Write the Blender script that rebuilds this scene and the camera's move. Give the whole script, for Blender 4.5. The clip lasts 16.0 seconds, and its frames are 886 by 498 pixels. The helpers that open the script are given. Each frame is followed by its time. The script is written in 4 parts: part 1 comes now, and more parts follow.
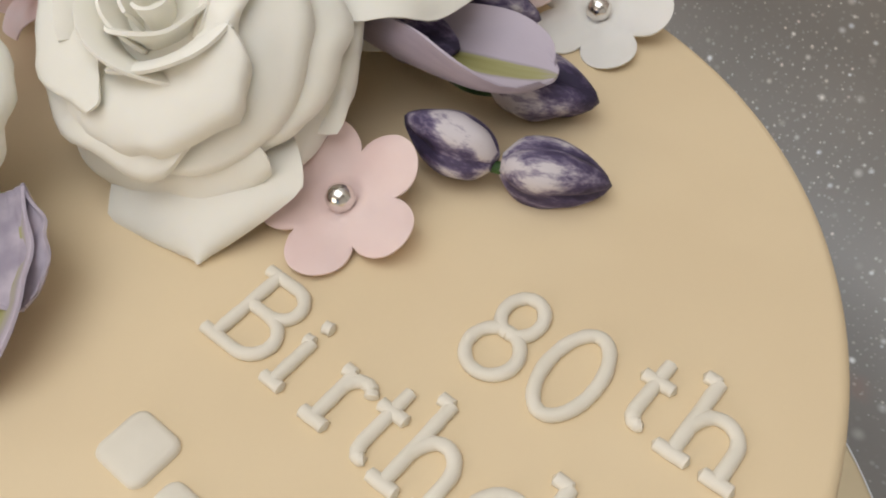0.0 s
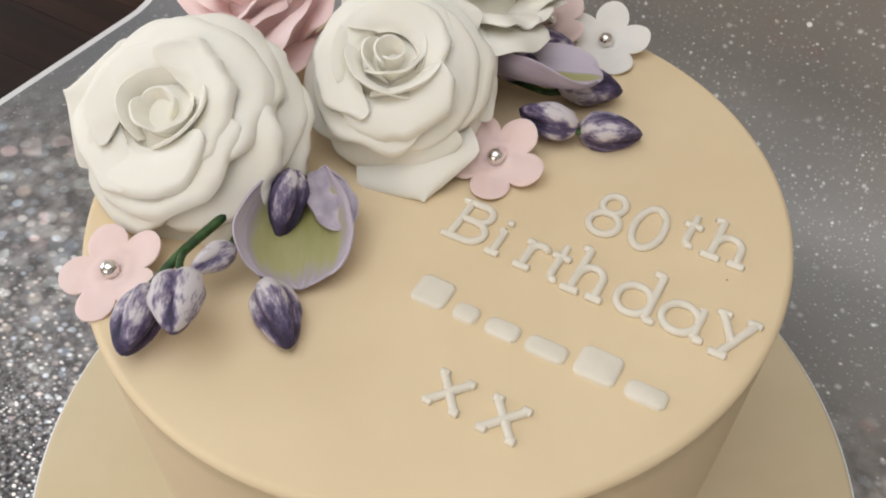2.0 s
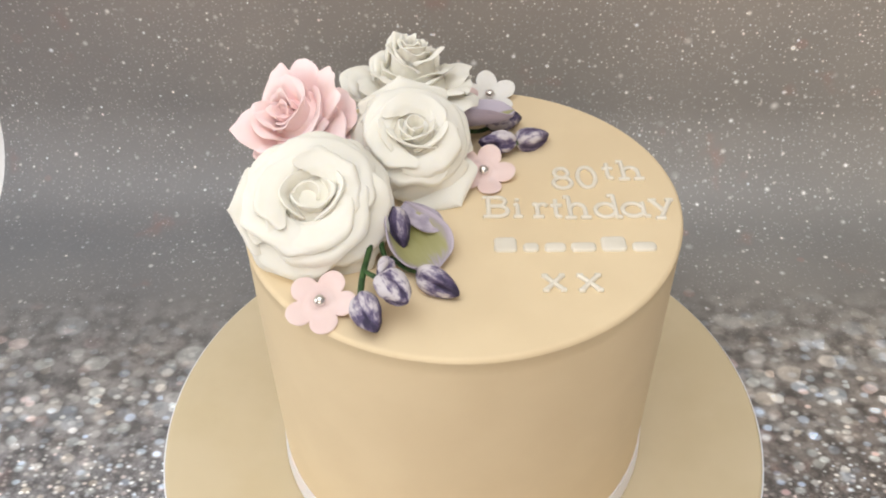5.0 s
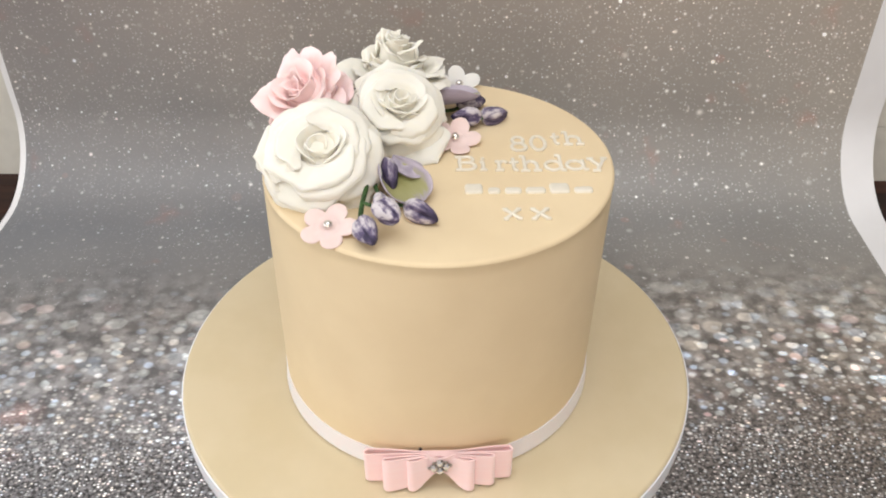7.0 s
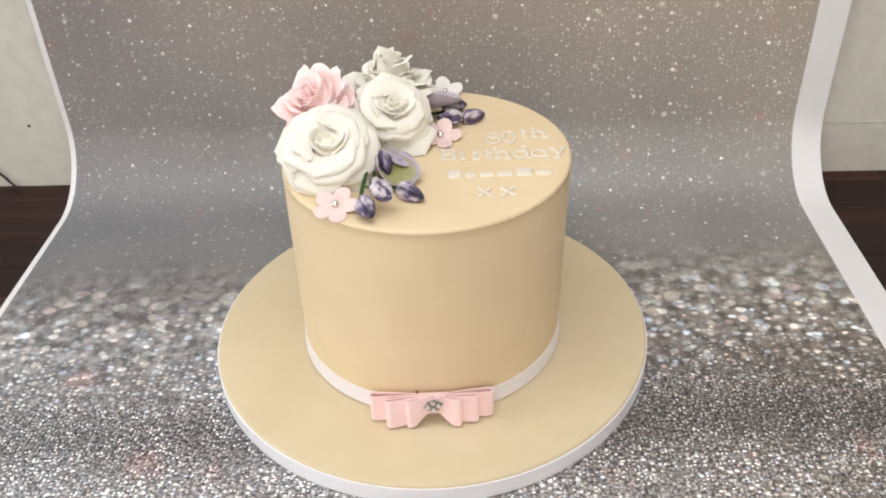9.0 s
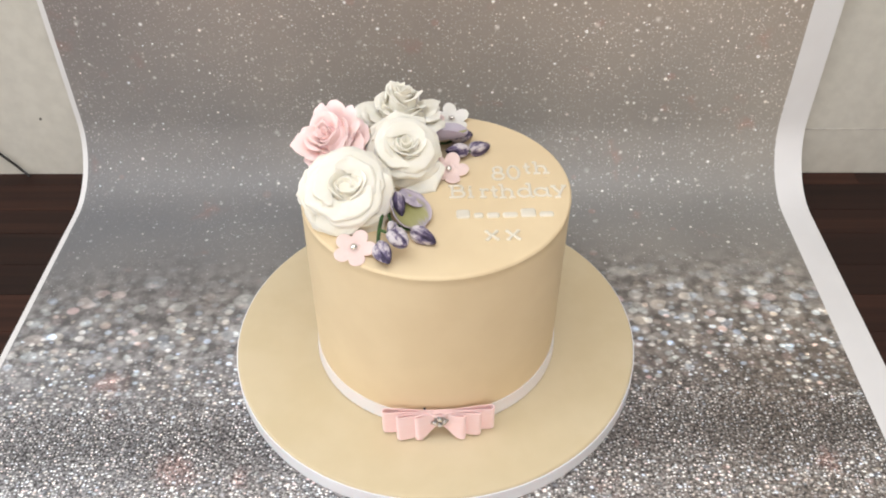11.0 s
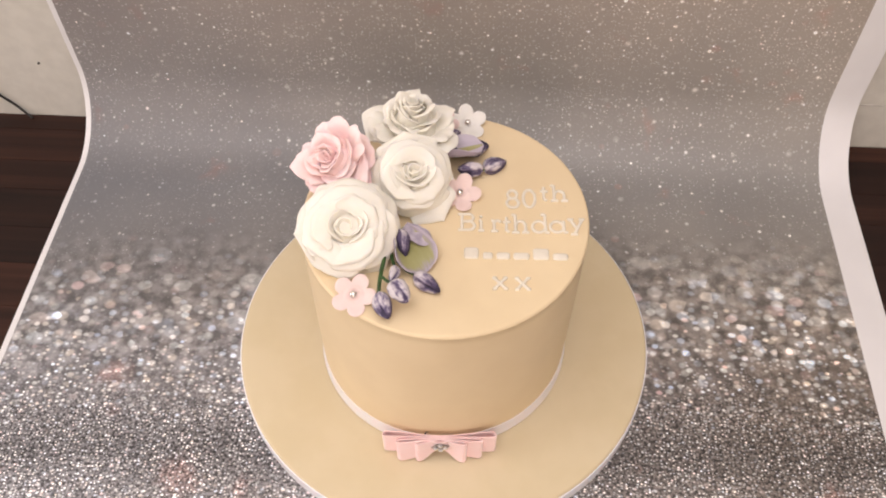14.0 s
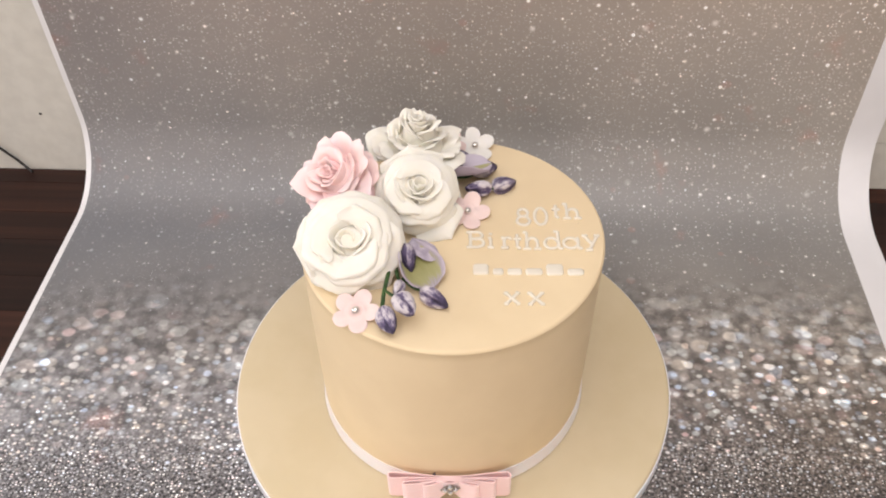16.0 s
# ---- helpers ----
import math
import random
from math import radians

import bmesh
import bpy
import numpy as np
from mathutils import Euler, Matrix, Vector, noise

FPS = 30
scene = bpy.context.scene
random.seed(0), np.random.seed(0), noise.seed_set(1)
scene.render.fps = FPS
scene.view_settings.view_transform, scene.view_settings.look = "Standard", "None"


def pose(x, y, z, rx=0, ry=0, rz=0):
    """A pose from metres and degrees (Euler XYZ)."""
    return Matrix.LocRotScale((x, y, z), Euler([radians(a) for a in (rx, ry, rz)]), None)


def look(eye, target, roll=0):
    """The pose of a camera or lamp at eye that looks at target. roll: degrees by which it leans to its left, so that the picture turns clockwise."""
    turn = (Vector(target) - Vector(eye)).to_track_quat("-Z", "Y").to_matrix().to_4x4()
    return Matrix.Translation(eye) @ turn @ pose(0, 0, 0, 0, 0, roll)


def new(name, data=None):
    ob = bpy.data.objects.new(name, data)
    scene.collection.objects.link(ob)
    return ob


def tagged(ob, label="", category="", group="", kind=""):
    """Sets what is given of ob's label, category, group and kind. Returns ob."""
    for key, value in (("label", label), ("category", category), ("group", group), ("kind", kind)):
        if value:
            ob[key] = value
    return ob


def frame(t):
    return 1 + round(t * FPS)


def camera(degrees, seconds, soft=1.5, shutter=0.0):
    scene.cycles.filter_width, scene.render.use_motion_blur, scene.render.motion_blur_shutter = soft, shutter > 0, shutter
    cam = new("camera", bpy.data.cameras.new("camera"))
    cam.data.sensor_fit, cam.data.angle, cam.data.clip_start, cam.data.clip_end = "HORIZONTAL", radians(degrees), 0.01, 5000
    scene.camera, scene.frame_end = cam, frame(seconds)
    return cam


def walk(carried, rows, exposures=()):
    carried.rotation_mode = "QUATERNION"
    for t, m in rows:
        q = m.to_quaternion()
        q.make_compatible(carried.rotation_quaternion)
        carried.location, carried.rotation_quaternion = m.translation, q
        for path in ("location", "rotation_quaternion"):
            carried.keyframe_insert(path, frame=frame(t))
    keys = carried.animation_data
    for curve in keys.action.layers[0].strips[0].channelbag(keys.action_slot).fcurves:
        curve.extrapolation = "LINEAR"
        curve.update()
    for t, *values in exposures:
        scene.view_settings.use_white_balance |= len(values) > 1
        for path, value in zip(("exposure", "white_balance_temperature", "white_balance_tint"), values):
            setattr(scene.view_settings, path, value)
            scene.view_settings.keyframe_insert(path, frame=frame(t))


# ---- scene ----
cam = camera(53.08, 16.0, 2.0)
PATH = [
    (0.0, 0.0952, -0.0499, 0.3022, 38.63, 1.50, 39.70),
    (0.5, 0.1051, -0.0716, 0.3131, 39.26, 1.16, 37.08),
    (1.0, 0.1077, -0.1006, 0.3303, 40.33, 0.02, 34.88),
    (1.5, 0.1058, -0.1284, 0.3527, 41.50, 0.52, 33.14),
    (2.0, 0.1002, -0.1681, 0.3699, 42.13, 0.66, 29.55),
    (2.5, 0.0897, -0.2031, 0.3916, 43.82, 0.11, 23.95),
    (3.0, 0.0475, -0.2371, 0.4070, 45.31, -0.14, 14.48),
    (3.5, 0.0082, -0.2614, 0.4147, 46.09, 1.46, 4.44),
    (6.0, -0.0139, -0.4069, 0.4540, 51.73, 1.47, -1.38),
    (6.5, -0.0344, -0.4344, 0.4538, 52.31, 1.24, -2.70),
    (7.0, -0.0133, -0.4659, 0.4573, 53.45, -0.02, -1.96),
    (7.5, -0.0034, -0.5010, 0.4679, 55.04, 0.06, -1.16),
    (8.0, -0.0063, -0.5355, 0.4678, 55.54, 0.50, -1.08),
    (8.5, -0.0059, -0.5480, 0.4769, 55.44, 1.39, -1.25),
    (9.0, 0.0051, -0.5770, 0.4955, 55.02, 1.84, -1.72),
    (11.5, -0.0171, -0.5443, 0.6123, 47.04, 0.19, -2.42),
    (12.0, 0.0020, -0.5176, 0.6161, 44.63, 0.18, -1.64),
    (12.5, 0.0105, -0.4888, 0.6254, 42.23, 0.58, -0.53),
    (13.0, 0.0099, -0.4527, 0.6591, 39.33, 0.60, -0.01),
    (13.5, 0.0111, -0.4412, 0.6775, 36.20, 0.42, 0.64),
    (14.0, 0.0082, -0.4186, 0.6825, 37.62, 0.43, 0.80),
    (14.5, 0.0062, -0.3801, 0.6764, 41.03, 0.79, 0.83),
    (15.0, 0.0054, -0.3799, 0.6656, 42.91, 0.81, 0.90),
    (15.5, 0.0042, -0.4240, 0.6466, 43.24, 0.80, 0.85),
    (16.0, 0.0081, -0.4461, 0.6125, 44.89, 1.22, 0.70),
]
walk(cam, [(r[0], pose(*r[1:])) for r in PATH], [(0.0, -0.34, 6500, 10), (0.5, -0.40, 6500, 10), (1.5, -0.42, 6500, 10), (2.5, -0.28, 6420, 10), (3.5, -0.19, 6500, 10), (6.0, -0.04, 6500, 10), (9.0, 0.02, 6500, 10), (12.5, 0.02, 6500, 10), (13.0, 0.0, 6500, 10), (13.5, -0.06, 7150, 21), (14.0, -0.07, 7150, 21), (14.5, -0.09, 7480, 23), (15.0, -0.07, 7650, 24), (15.5, -0.06, 7200, 20), (16.0, 0.0, 6750, 16)])

# ---- world and lamps ----
TOP = 0.1800          # height of the cake's flat top
BOARD = 0.0172        # height of the iced board's top
CAKE_R, BOARD_R = 0.1061, 0.178
TURN = radians(-2.8)  # the table, wall and printed sheet stand a little askew to the cake

world = bpy.data.worlds.new("daylight")
scene.world = world
world.use_nodes = True
sky = world.node_tree.nodes.new("ShaderNodeTexSky")
sky.sky_type, sky.sun_disc = "NISHITA", False
sky.sun_elevation, sky.sun_rotation = radians(40), radians(-60)
world.node_tree.links.new(sky.outputs[0], world.node_tree.nodes["Background"].inputs[0])
world.node_tree.nodes["Background"].inputs[1].default_value = 0.10


def area_lamp(name, eye, target, sx, sy, watts, colour):
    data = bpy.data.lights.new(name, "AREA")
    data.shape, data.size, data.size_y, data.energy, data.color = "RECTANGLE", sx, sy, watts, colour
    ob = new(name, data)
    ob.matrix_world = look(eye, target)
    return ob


area_lamp("window_daylight", (-2.96, -0.58, 0.90), (0.0, -0.15, 0.30), 1.4, 1.4, 37.0, (0.975, 0.985, 1.0))
# warm front fill, added in place of light bounced round the room
area_lamp("added_warm_front_fill", (-0.20, -2.66, 0.95), (0.0, 0.0, 0.2), 1.6, 1.3, 22.0, (1.0, 0.83, 0.67))
# overhead fill lamp, added to brighten upward faces; no roof window is known
area_lamp("added_overhead_fill", (-0.10, -0.50, 1.69), (-0.1, -0.49, 0.0), 1.7, 1.3, 20.3, (1.0, 0.99, 0.975))


# ---- materials ----
def material(name, rough=0.6, metal=0.0, spec=0.4):
    m = bpy.data.materials.new(name)
    m.use_nodes = True
    n = m.node_tree.nodes
    b = n["Principled BSDF"]
    b.inputs["Roughness"].default_value = rough
    b.inputs["Metallic"].default_value = metal
    b.inputs["Specular IOR Level"].default_value = spec
    return m, n, m.node_tree.links, b


def ramp(n, stops, interp="LINEAR"):
    r = n.new("ShaderNodeValToRGB")
    r.color_ramp.interpolation = interp
    el = r.color_ramp.elements
    while len(el) < len(stops):
        el.new(0.5)
    for e, (p, c) in zip(el, stops):
        e.position = p
        e.color = (c, c, c, 1) if isinstance(c, (int, float)) else (*c, 1)
    return r


def math_node(n, l, op, a, b=None, clamp=False):
    k = n.new("ShaderNodeMath")
    k.operation, k.use_clamp = op, clamp
    for i, v in enumerate((a, b)):
        if v is None:
            continue
        if isinstance(v, (int, float)):
            k.inputs[i].default_value = v
        else:
            l.new(v, k.inputs[i])
    return k.outputs[0]


def mixed(n, l, fac, a, b, blend="MIX"):
    k = n.new("ShaderNodeMix")
    k.data_type, k.blend_type = "RGBA", blend
    for s, v in ((0, fac), (6, a), (7, b)):
        if isinstance(v, (int, float)):
            k.inputs[s].default_value = v
        elif isinstance(v, tuple):
            k.inputs[s].default_value = (*v, 1)
        else:
            l.new(v, k.inputs[s])
    return k.outputs[2]


def noise_node(n, l, scale, detail=3.0, rough=0.5, coord=None, stretch=None):
    t = n.new("ShaderNodeTexNoise")
    t.inputs["Scale"].default_value, t.inputs["Detail"].default_value, t.inputs["Roughness"].default_value = scale, detail, rough
    if coord is None:
        coord = n.new("ShaderNodeTexCoord").outputs["Object"]
    if stretch:
        mp = n.new("ShaderNodeMapping")
        mp.inputs["Scale"].default_value = stretch
        l.new(coord, mp.inputs["Vector"])
        coord = mp.outputs[0]
    l.new(coord, t.inputs["Vector"])
    return t.outputs[0]


def bumped(n, l, b, height, strength, distance):
    k = n.new("ShaderNodeBump")
    k.inputs["Strength"].default_value, k.inputs["Distance"].default_value = strength, distance
    l.new(height, k.inputs["Height"])
    l.new(k.outputs[0], b.inputs["Normal"])


def paste(name, c1, c2, rough=0.55, sss=0.0, grain=900.0, depth=0.00012, blotch=28.0, spec=0.35):
    """Sugar paste: two close tones in soft blotches and a fine powdery relief."""
    m, n, l, b = material(name, rough, 0.0, spec)
    soft = noise_node(n, l, blotch, 3)
    l.new(mixed(n, l, ramp_fac(n, l, soft, 0.3, 0.7), c1, c2), b.inputs["Base Color"])
    fine = noise_node(n, l, grain, 4, 0.6)
    wide = noise_node(n, l, 90.0, 2)
    bumped(n, l, b, math_node(n, l, "ADD", math_node(n, l, "MULTIPLY", fine, 0.35), wide), 0.35, depth)
    l.new(math_node(n, l, "ADD", math_node(n, l, "MULTIPLY", soft, 0.16), rough - 0.08), b.inputs["Roughness"])
    if sss:
        b.inputs["Subsurface Weight"].default_value = sss
        b.inputs["Subsurface Radius"].default_value = (1.0, 0.88, 0.66)
        b.inputs["Subsurface Scale"].default_value = 0.002
    return m


def ramp_fac(n, l, value, lo, hi):
    k = n.new("ShaderNodeMapRange")
    k.interpolation_type = "SMOOTHSTEP"
    k.inputs[1].default_value, k.inputs[2].default_value = lo, hi
    l.new(value, k.inputs[0])
    return k.outputs[0]


IVORY = paste("ivory_sugarpaste", (0.765, 0.618, 0.402), (0.795, 0.648, 0.427), 0.58, 0.0, 1400.0, 0.00008, 28.0, 0.22)
IVORY_BOARD = paste("ivory_board_icing", (0.655, 0.555, 0.365), (0.685, 0.585, 0.40), 0.58, 0.0, 1400.0, 0.00008, 28.0, 0.22)
WHITE_PETAL = paste("white_flower_paste", (0.86, 0.835, 0.745), (0.88, 0.858, 0.775), 0.62, 0.15, 700.0, 0.00015, 45.0)
PINK_PETAL = paste("pink_flower_paste", (1.0, 0.745, 0.73), (1.0, 0.81, 0.795), 0.62, 0.15, 700.0, 0.00015, 45.0)
PALE_PINK = paste("pale_pink_flower_paste", (0.80, 0.61, 0.575), (0.84, 0.67, 0.635), 0.6, 0.1, 700.0, 0.0001, 70.0)
WHITE_BLOSSOM = paste("white_blossom_paste", (0.80, 0.78, 0.73), (0.85, 0.83, 0.79), 0.6, 0.1, 700.0, 0.0001, 70.0)
LETTER_WHITE = paste("white_letter_paste", (0.76, 0.71, 0.60), (0.80, 0.75, 0.645), 0.5, 0.0, 900.0, 0.00008, 120.0)


def silver():
    m, n, l, b = material("silver_dragee", 0.16, 1.0)
    spots = noise_node(n, l, 900.0, 2)
    l.new(mixed(n, l, spots, (0.72, 0.69, 0.66), (0.86, 0.83, 0.80)), b.inputs["Base Color"])
    l.new(math_node(n, l, "MULTIPLY", spots, 0.35), b.inputs["Roughness"])
    return m


SILVER = silver()


def satin(name, c1, c2, rough=0.35, sss=0.35, along=(4.0, 4.0, 900.0)):
    m, n, l, b = material(name, rough, 0.0, 0.5)
    weave = noise_node(n, l, 1.0, 2, 0.5, None, along)
    l.new(mixed(n, l, weave, c1, c2), b.inputs["Base Color"])
    bumped(n, l, b, weave, 0.25, 0.0001)
    b.inputs["Subsurface Weight"].default_value = sss
    b.inputs["Subsurface Radius"].default_value = (1.0, 0.7, 0.65)
    b.inputs["Subsurface Scale"].default_value = 0.004
    b.inputs["Sheen Weight"].default_value = 0.25
    b.inputs["Sheen Roughness"].default_value = 0.4
    return m


RIBBON_WHITE = satin("white_satin_ribbon", (0.79, 0.76, 0.785), (0.85, 0.82, 0.845))
EDGE_RIBBON = satin("white_board_ribbon", (0.82, 0.83, 0.89), (0.88, 0.89, 0.93))
RIBBON_PINK = satin("pink_satin_ribbon", (1.0, 0.665, 0.675), (1.0, 0.75, 0.76), 0.32, 0.2)
RIBBON_PINK.node_tree.nodes["Principled BSDF"].inputs["Sheen Weight"].default_value = 0.6


def bud_paint(name, pale):
    """Dusty white paste brushed along its length with violet."""
    m, n, l, b = material(name, 0.55, 0.0, 0.35)
    info = n.new("ShaderNodeObjectInfo")
    tc = n.new("ShaderNodeTexCoord")
    add = n.new("ShaderNodeVectorMath")
    l.new(tc.outputs["Object"], add.inputs[0])
    sc = n.new("ShaderNodeVectorMath")
    sc.operation = "SCALE"
    sc.inputs[0].default_value = (3.1, 1.7, 2.3)
    l.new(info.outputs["Random"], sc.inputs["Scale"])
    l.new(sc.outputs[0], add.inputs[1])
    streak = noise_node(n, l, 1.0, 5, 0.68, add.outputs[0], (400.0, 400.0, 120.0))
    patch = noise_node(n, l, 1.0, 2, 0.5, add.outputs[0], (120.0, 120.0, 70.0))
    k = math_node(n, l, "ADD", math_node(n, l, "MULTIPLY", streak, 0.75), math_node(n, l, "MULTIPLY", patch, 0.55))
    tone = math_node(n, l, "ADD", k, math_node(n, l, "ADD", math_node(n, l, "MULTIPLY", info.outputs["Random"], 0.07), pale))
    for name, mid, weight in (("ridge", 0.72, 0.22), ("along", 0.42, -0.20)):
        at = n.new("ShaderNodeAttribute")
        at.attribute_name = name
        tone = math_node(n, l, "ADD", tone, math_node(n, l, "MULTIPLY", math_node(n, l, "SUBTRACT", at.outputs["Fac"], mid), weight))
    r = ramp(n, [(0.52, (0.036, 0.028, 0.064)), (0.64, (0.088, 0.068, 0.140)), (0.70, (0.19, 0.158, 0.245)), (0.755, (0.36, 0.32, 0.39)), (0.81, (0.62, 0.575, 0.60))])
    l.new(tone, r.inputs[0])
    l.new(r.outputs[0], b.inputs["Base Color"])
    bumped(n, l, b, streak, 0.5, 0.0005)
    return m


BUD = bud_paint("violet_brushed_bud", 0.0)
BUD_PALE = bud_paint("pale_brushed_bud", 0.09)


def trumpet_paint(name, reach, narrow, along, throat):
    """Lilac outside and along the lip, brushed yellow-green in the throat; the throat is the middle of the petal's own map."""
    m, n, l, b = material(name, 0.55, 0.0, 0.35)
    uv = n.new("ShaderNodeUVMap")
    uv.uv_map = "petal"
    sep = n.new("ShaderNodeSeparateXYZ")
    l.new(uv.outputs[0], sep.inputs[0])
    u, v = sep.outputs[0], sep.outputs[1]
    dc = math_node(n, l, "SUBTRACT", u, 0.5)
    du = math_node(n, l, "MAXIMUM", math_node(n, l, "MULTIPLY", dc, narrow), math_node(n, l, "MULTIPLY", dc, -0.92 * narrow))
    brush = noise_node(n, l, 1.0, 4, 0.6, uv.outputs[0], (16.0, 3.0, 1.0))
    edge = math_node(n, l, "ADD", math_node(n, l, "MAXIMUM", math_node(n, l, "MULTIPLY", du, 2.3), math_node(n, l, "MULTIPLY", v, along)),
                     math_node(n, l, "MULTIPLY", math_node(n, l, "SUBTRACT", brush, 0.5), 0.38))
    r = ramp(n, [(0.05 * reach, throat), (0.28 * reach, (0.29, 0.28, 0.09)), (0.66 * reach, (0.40, 0.385, 0.19)), (0.80 * reach, (0.42, 0.37, 0.42)), (0.96 * reach, (0.56, 0.50, 0.58))])
    l.new(edge, r.inputs[0])
    lilac = mixed(n, l, brush, (0.33, 0.28, 0.37), (0.56, 0.50, 0.58))
    at = n.new("ShaderNodeAttribute")
    at.attribute_name = "inside"
    l.new(mixed(n, l, at.outputs["Fac"], lilac, r.outputs[0]), b.inputs["Base Color"])
    bumped(n, l, b, brush, 0.3, 0.0004)
    return m


TRUMPET = trumpet_paint("lilac_petal_with_green_throat", 1.15, 1.0, 0.97, (0.10, 0.09, 0.045))
TRUMPET_PALE = trumpet_paint("lilac_petal_with_olive_streaks", 1.0, 3.4, 0.72, (0.06, 0.045, 0.09))
LILAC = paste("lilac_flower_paste", (0.34, 0.30, 0.37), (0.54, 0.48, 0.55), 0.55, 0.0, 700.0, 0.0001, 160.0)


def plain(name, c1, c2, scale, rough=0.6, spec=0.4, depth=0.0002, stretch=None, strength=0.4):
    m, n, l, b = material(name, rough, 0.0, spec)
    t = noise_node(n, l, scale, 4, 0.55, None, stretch)
    l.new(mixed(n, l, ramp_fac(n, l, t, 0.3, 0.7), c1, c2), b.inputs["Base Color"])
    bumped(n, l, b, t, strength, depth)
    return m


STEM_GREEN = plain("green_stem_tape", (0.018, 0.050, 0.014), (0.05, 0.115, 0.03), 260.0, 0.5)
WALL_PAINT = plain("off_white_wall_paint", (0.60, 0.585, 0.53), (0.66, 0.645, 0.585), 55.0, 0.55, 0.3, 0.0006)
ROOM_PAINT = plain("pale_room_paint", (0.62, 0.60, 0.57), (0.67, 0.65, 0.62), 6.0, 0.8, 0.2, 0.001)
PAPER_WHITE = plain("white_sheet_margin", (0.79, 0.79, 0.80), (0.82, 0.82, 0.83), 20.0, 0.5, 0.4, 0.0001)
CABLE_BLACK = plain("black_cable_rubber", (0.012, 0.011, 0.011), (0.025, 0.022, 0.02), 300.0, 0.45)
FLOOR_DARK = plain("dull_room_floor", (0.20, 0.16, 0.12), (0.27, 0.22, 0.17), 5.0, 0.5, 0.4, 0.001)
SETTING = plain("tarnished_brooch_metal", (0.22, 0.20, 0.19), (0.42, 0.39, 0.37), 500.0, 0.3)
SETTING.node_tree.nodes["Principled BSDF"].inputs["Metallic"].default_value = 0.9


def crystal():
    m, n, l, b = material("rhinestone_glass", 0.04, 0.0, 1.0)
    b.inputs["Base Color"].default_value = (0.84, 0.82, 0.81, 1)
    b.inputs["Metallic"].default_value = 0.6
    b.inputs["Coat Weight"].default_value = 1.0
    b.inputs["Coat Roughness"].default_value = 0.02
    return m


CRYSTAL = crystal()


def dark_wood():
    m, n, l, b = material("dark_brown_wood_laminate", 0.5, 0.0, 0.25)
    info = n.new("ShaderNodeObjectInfo")
    tc = n.new("ShaderNodeTexCoord")
    off = n.new("ShaderNodeVectorMath")
    sc = n.new("ShaderNodeVectorMath")
    sc.operation = "SCALE"
    sc.inputs[0].default_value = (5.0, 2.0, 3.0)
    l.new(info.outputs["Random"], sc.inputs["Scale"])
    l.new(tc.outputs["Object"], off.inputs[0])
    l.new(sc.outputs[0], off.inputs[1])
    grain = noise_node(n, l, 1.0, 6, 0.6, off.outputs[0], (2.2, 130.0, 40.0))
    figure = noise_node(n, l, 1.0, 3, 0.5, off.outputs[0], (1.5, 26.0, 10.0))
    k = math_node(n, l, "ADD", math_node(n, l, "MULTIPLY", grain, 0.45), math_node(n, l, "MULTIPLY", figure, 0.55))
    t = math_node(n, l, "ADD", k, math_node(n, l, "MULTIPLY", math_node(n, l, "SUBTRACT", info.outputs["Random"], 0.5), 0.20))
    r = ramp(n, [(0.30, (0.0090, 0.0036, 0.0028)), (0.5, (0.024, 0.0086, 0.0056)), (0.70, (0.056, 0.0205, 0.0125))])
    l.new(t, r.inputs[0])
    l.new(r.outputs[0], b.inputs["Base Color"])
    bumped(n, l, b, grain, 0.15, 0.0003)
    return m


WOOD = dark_wood()


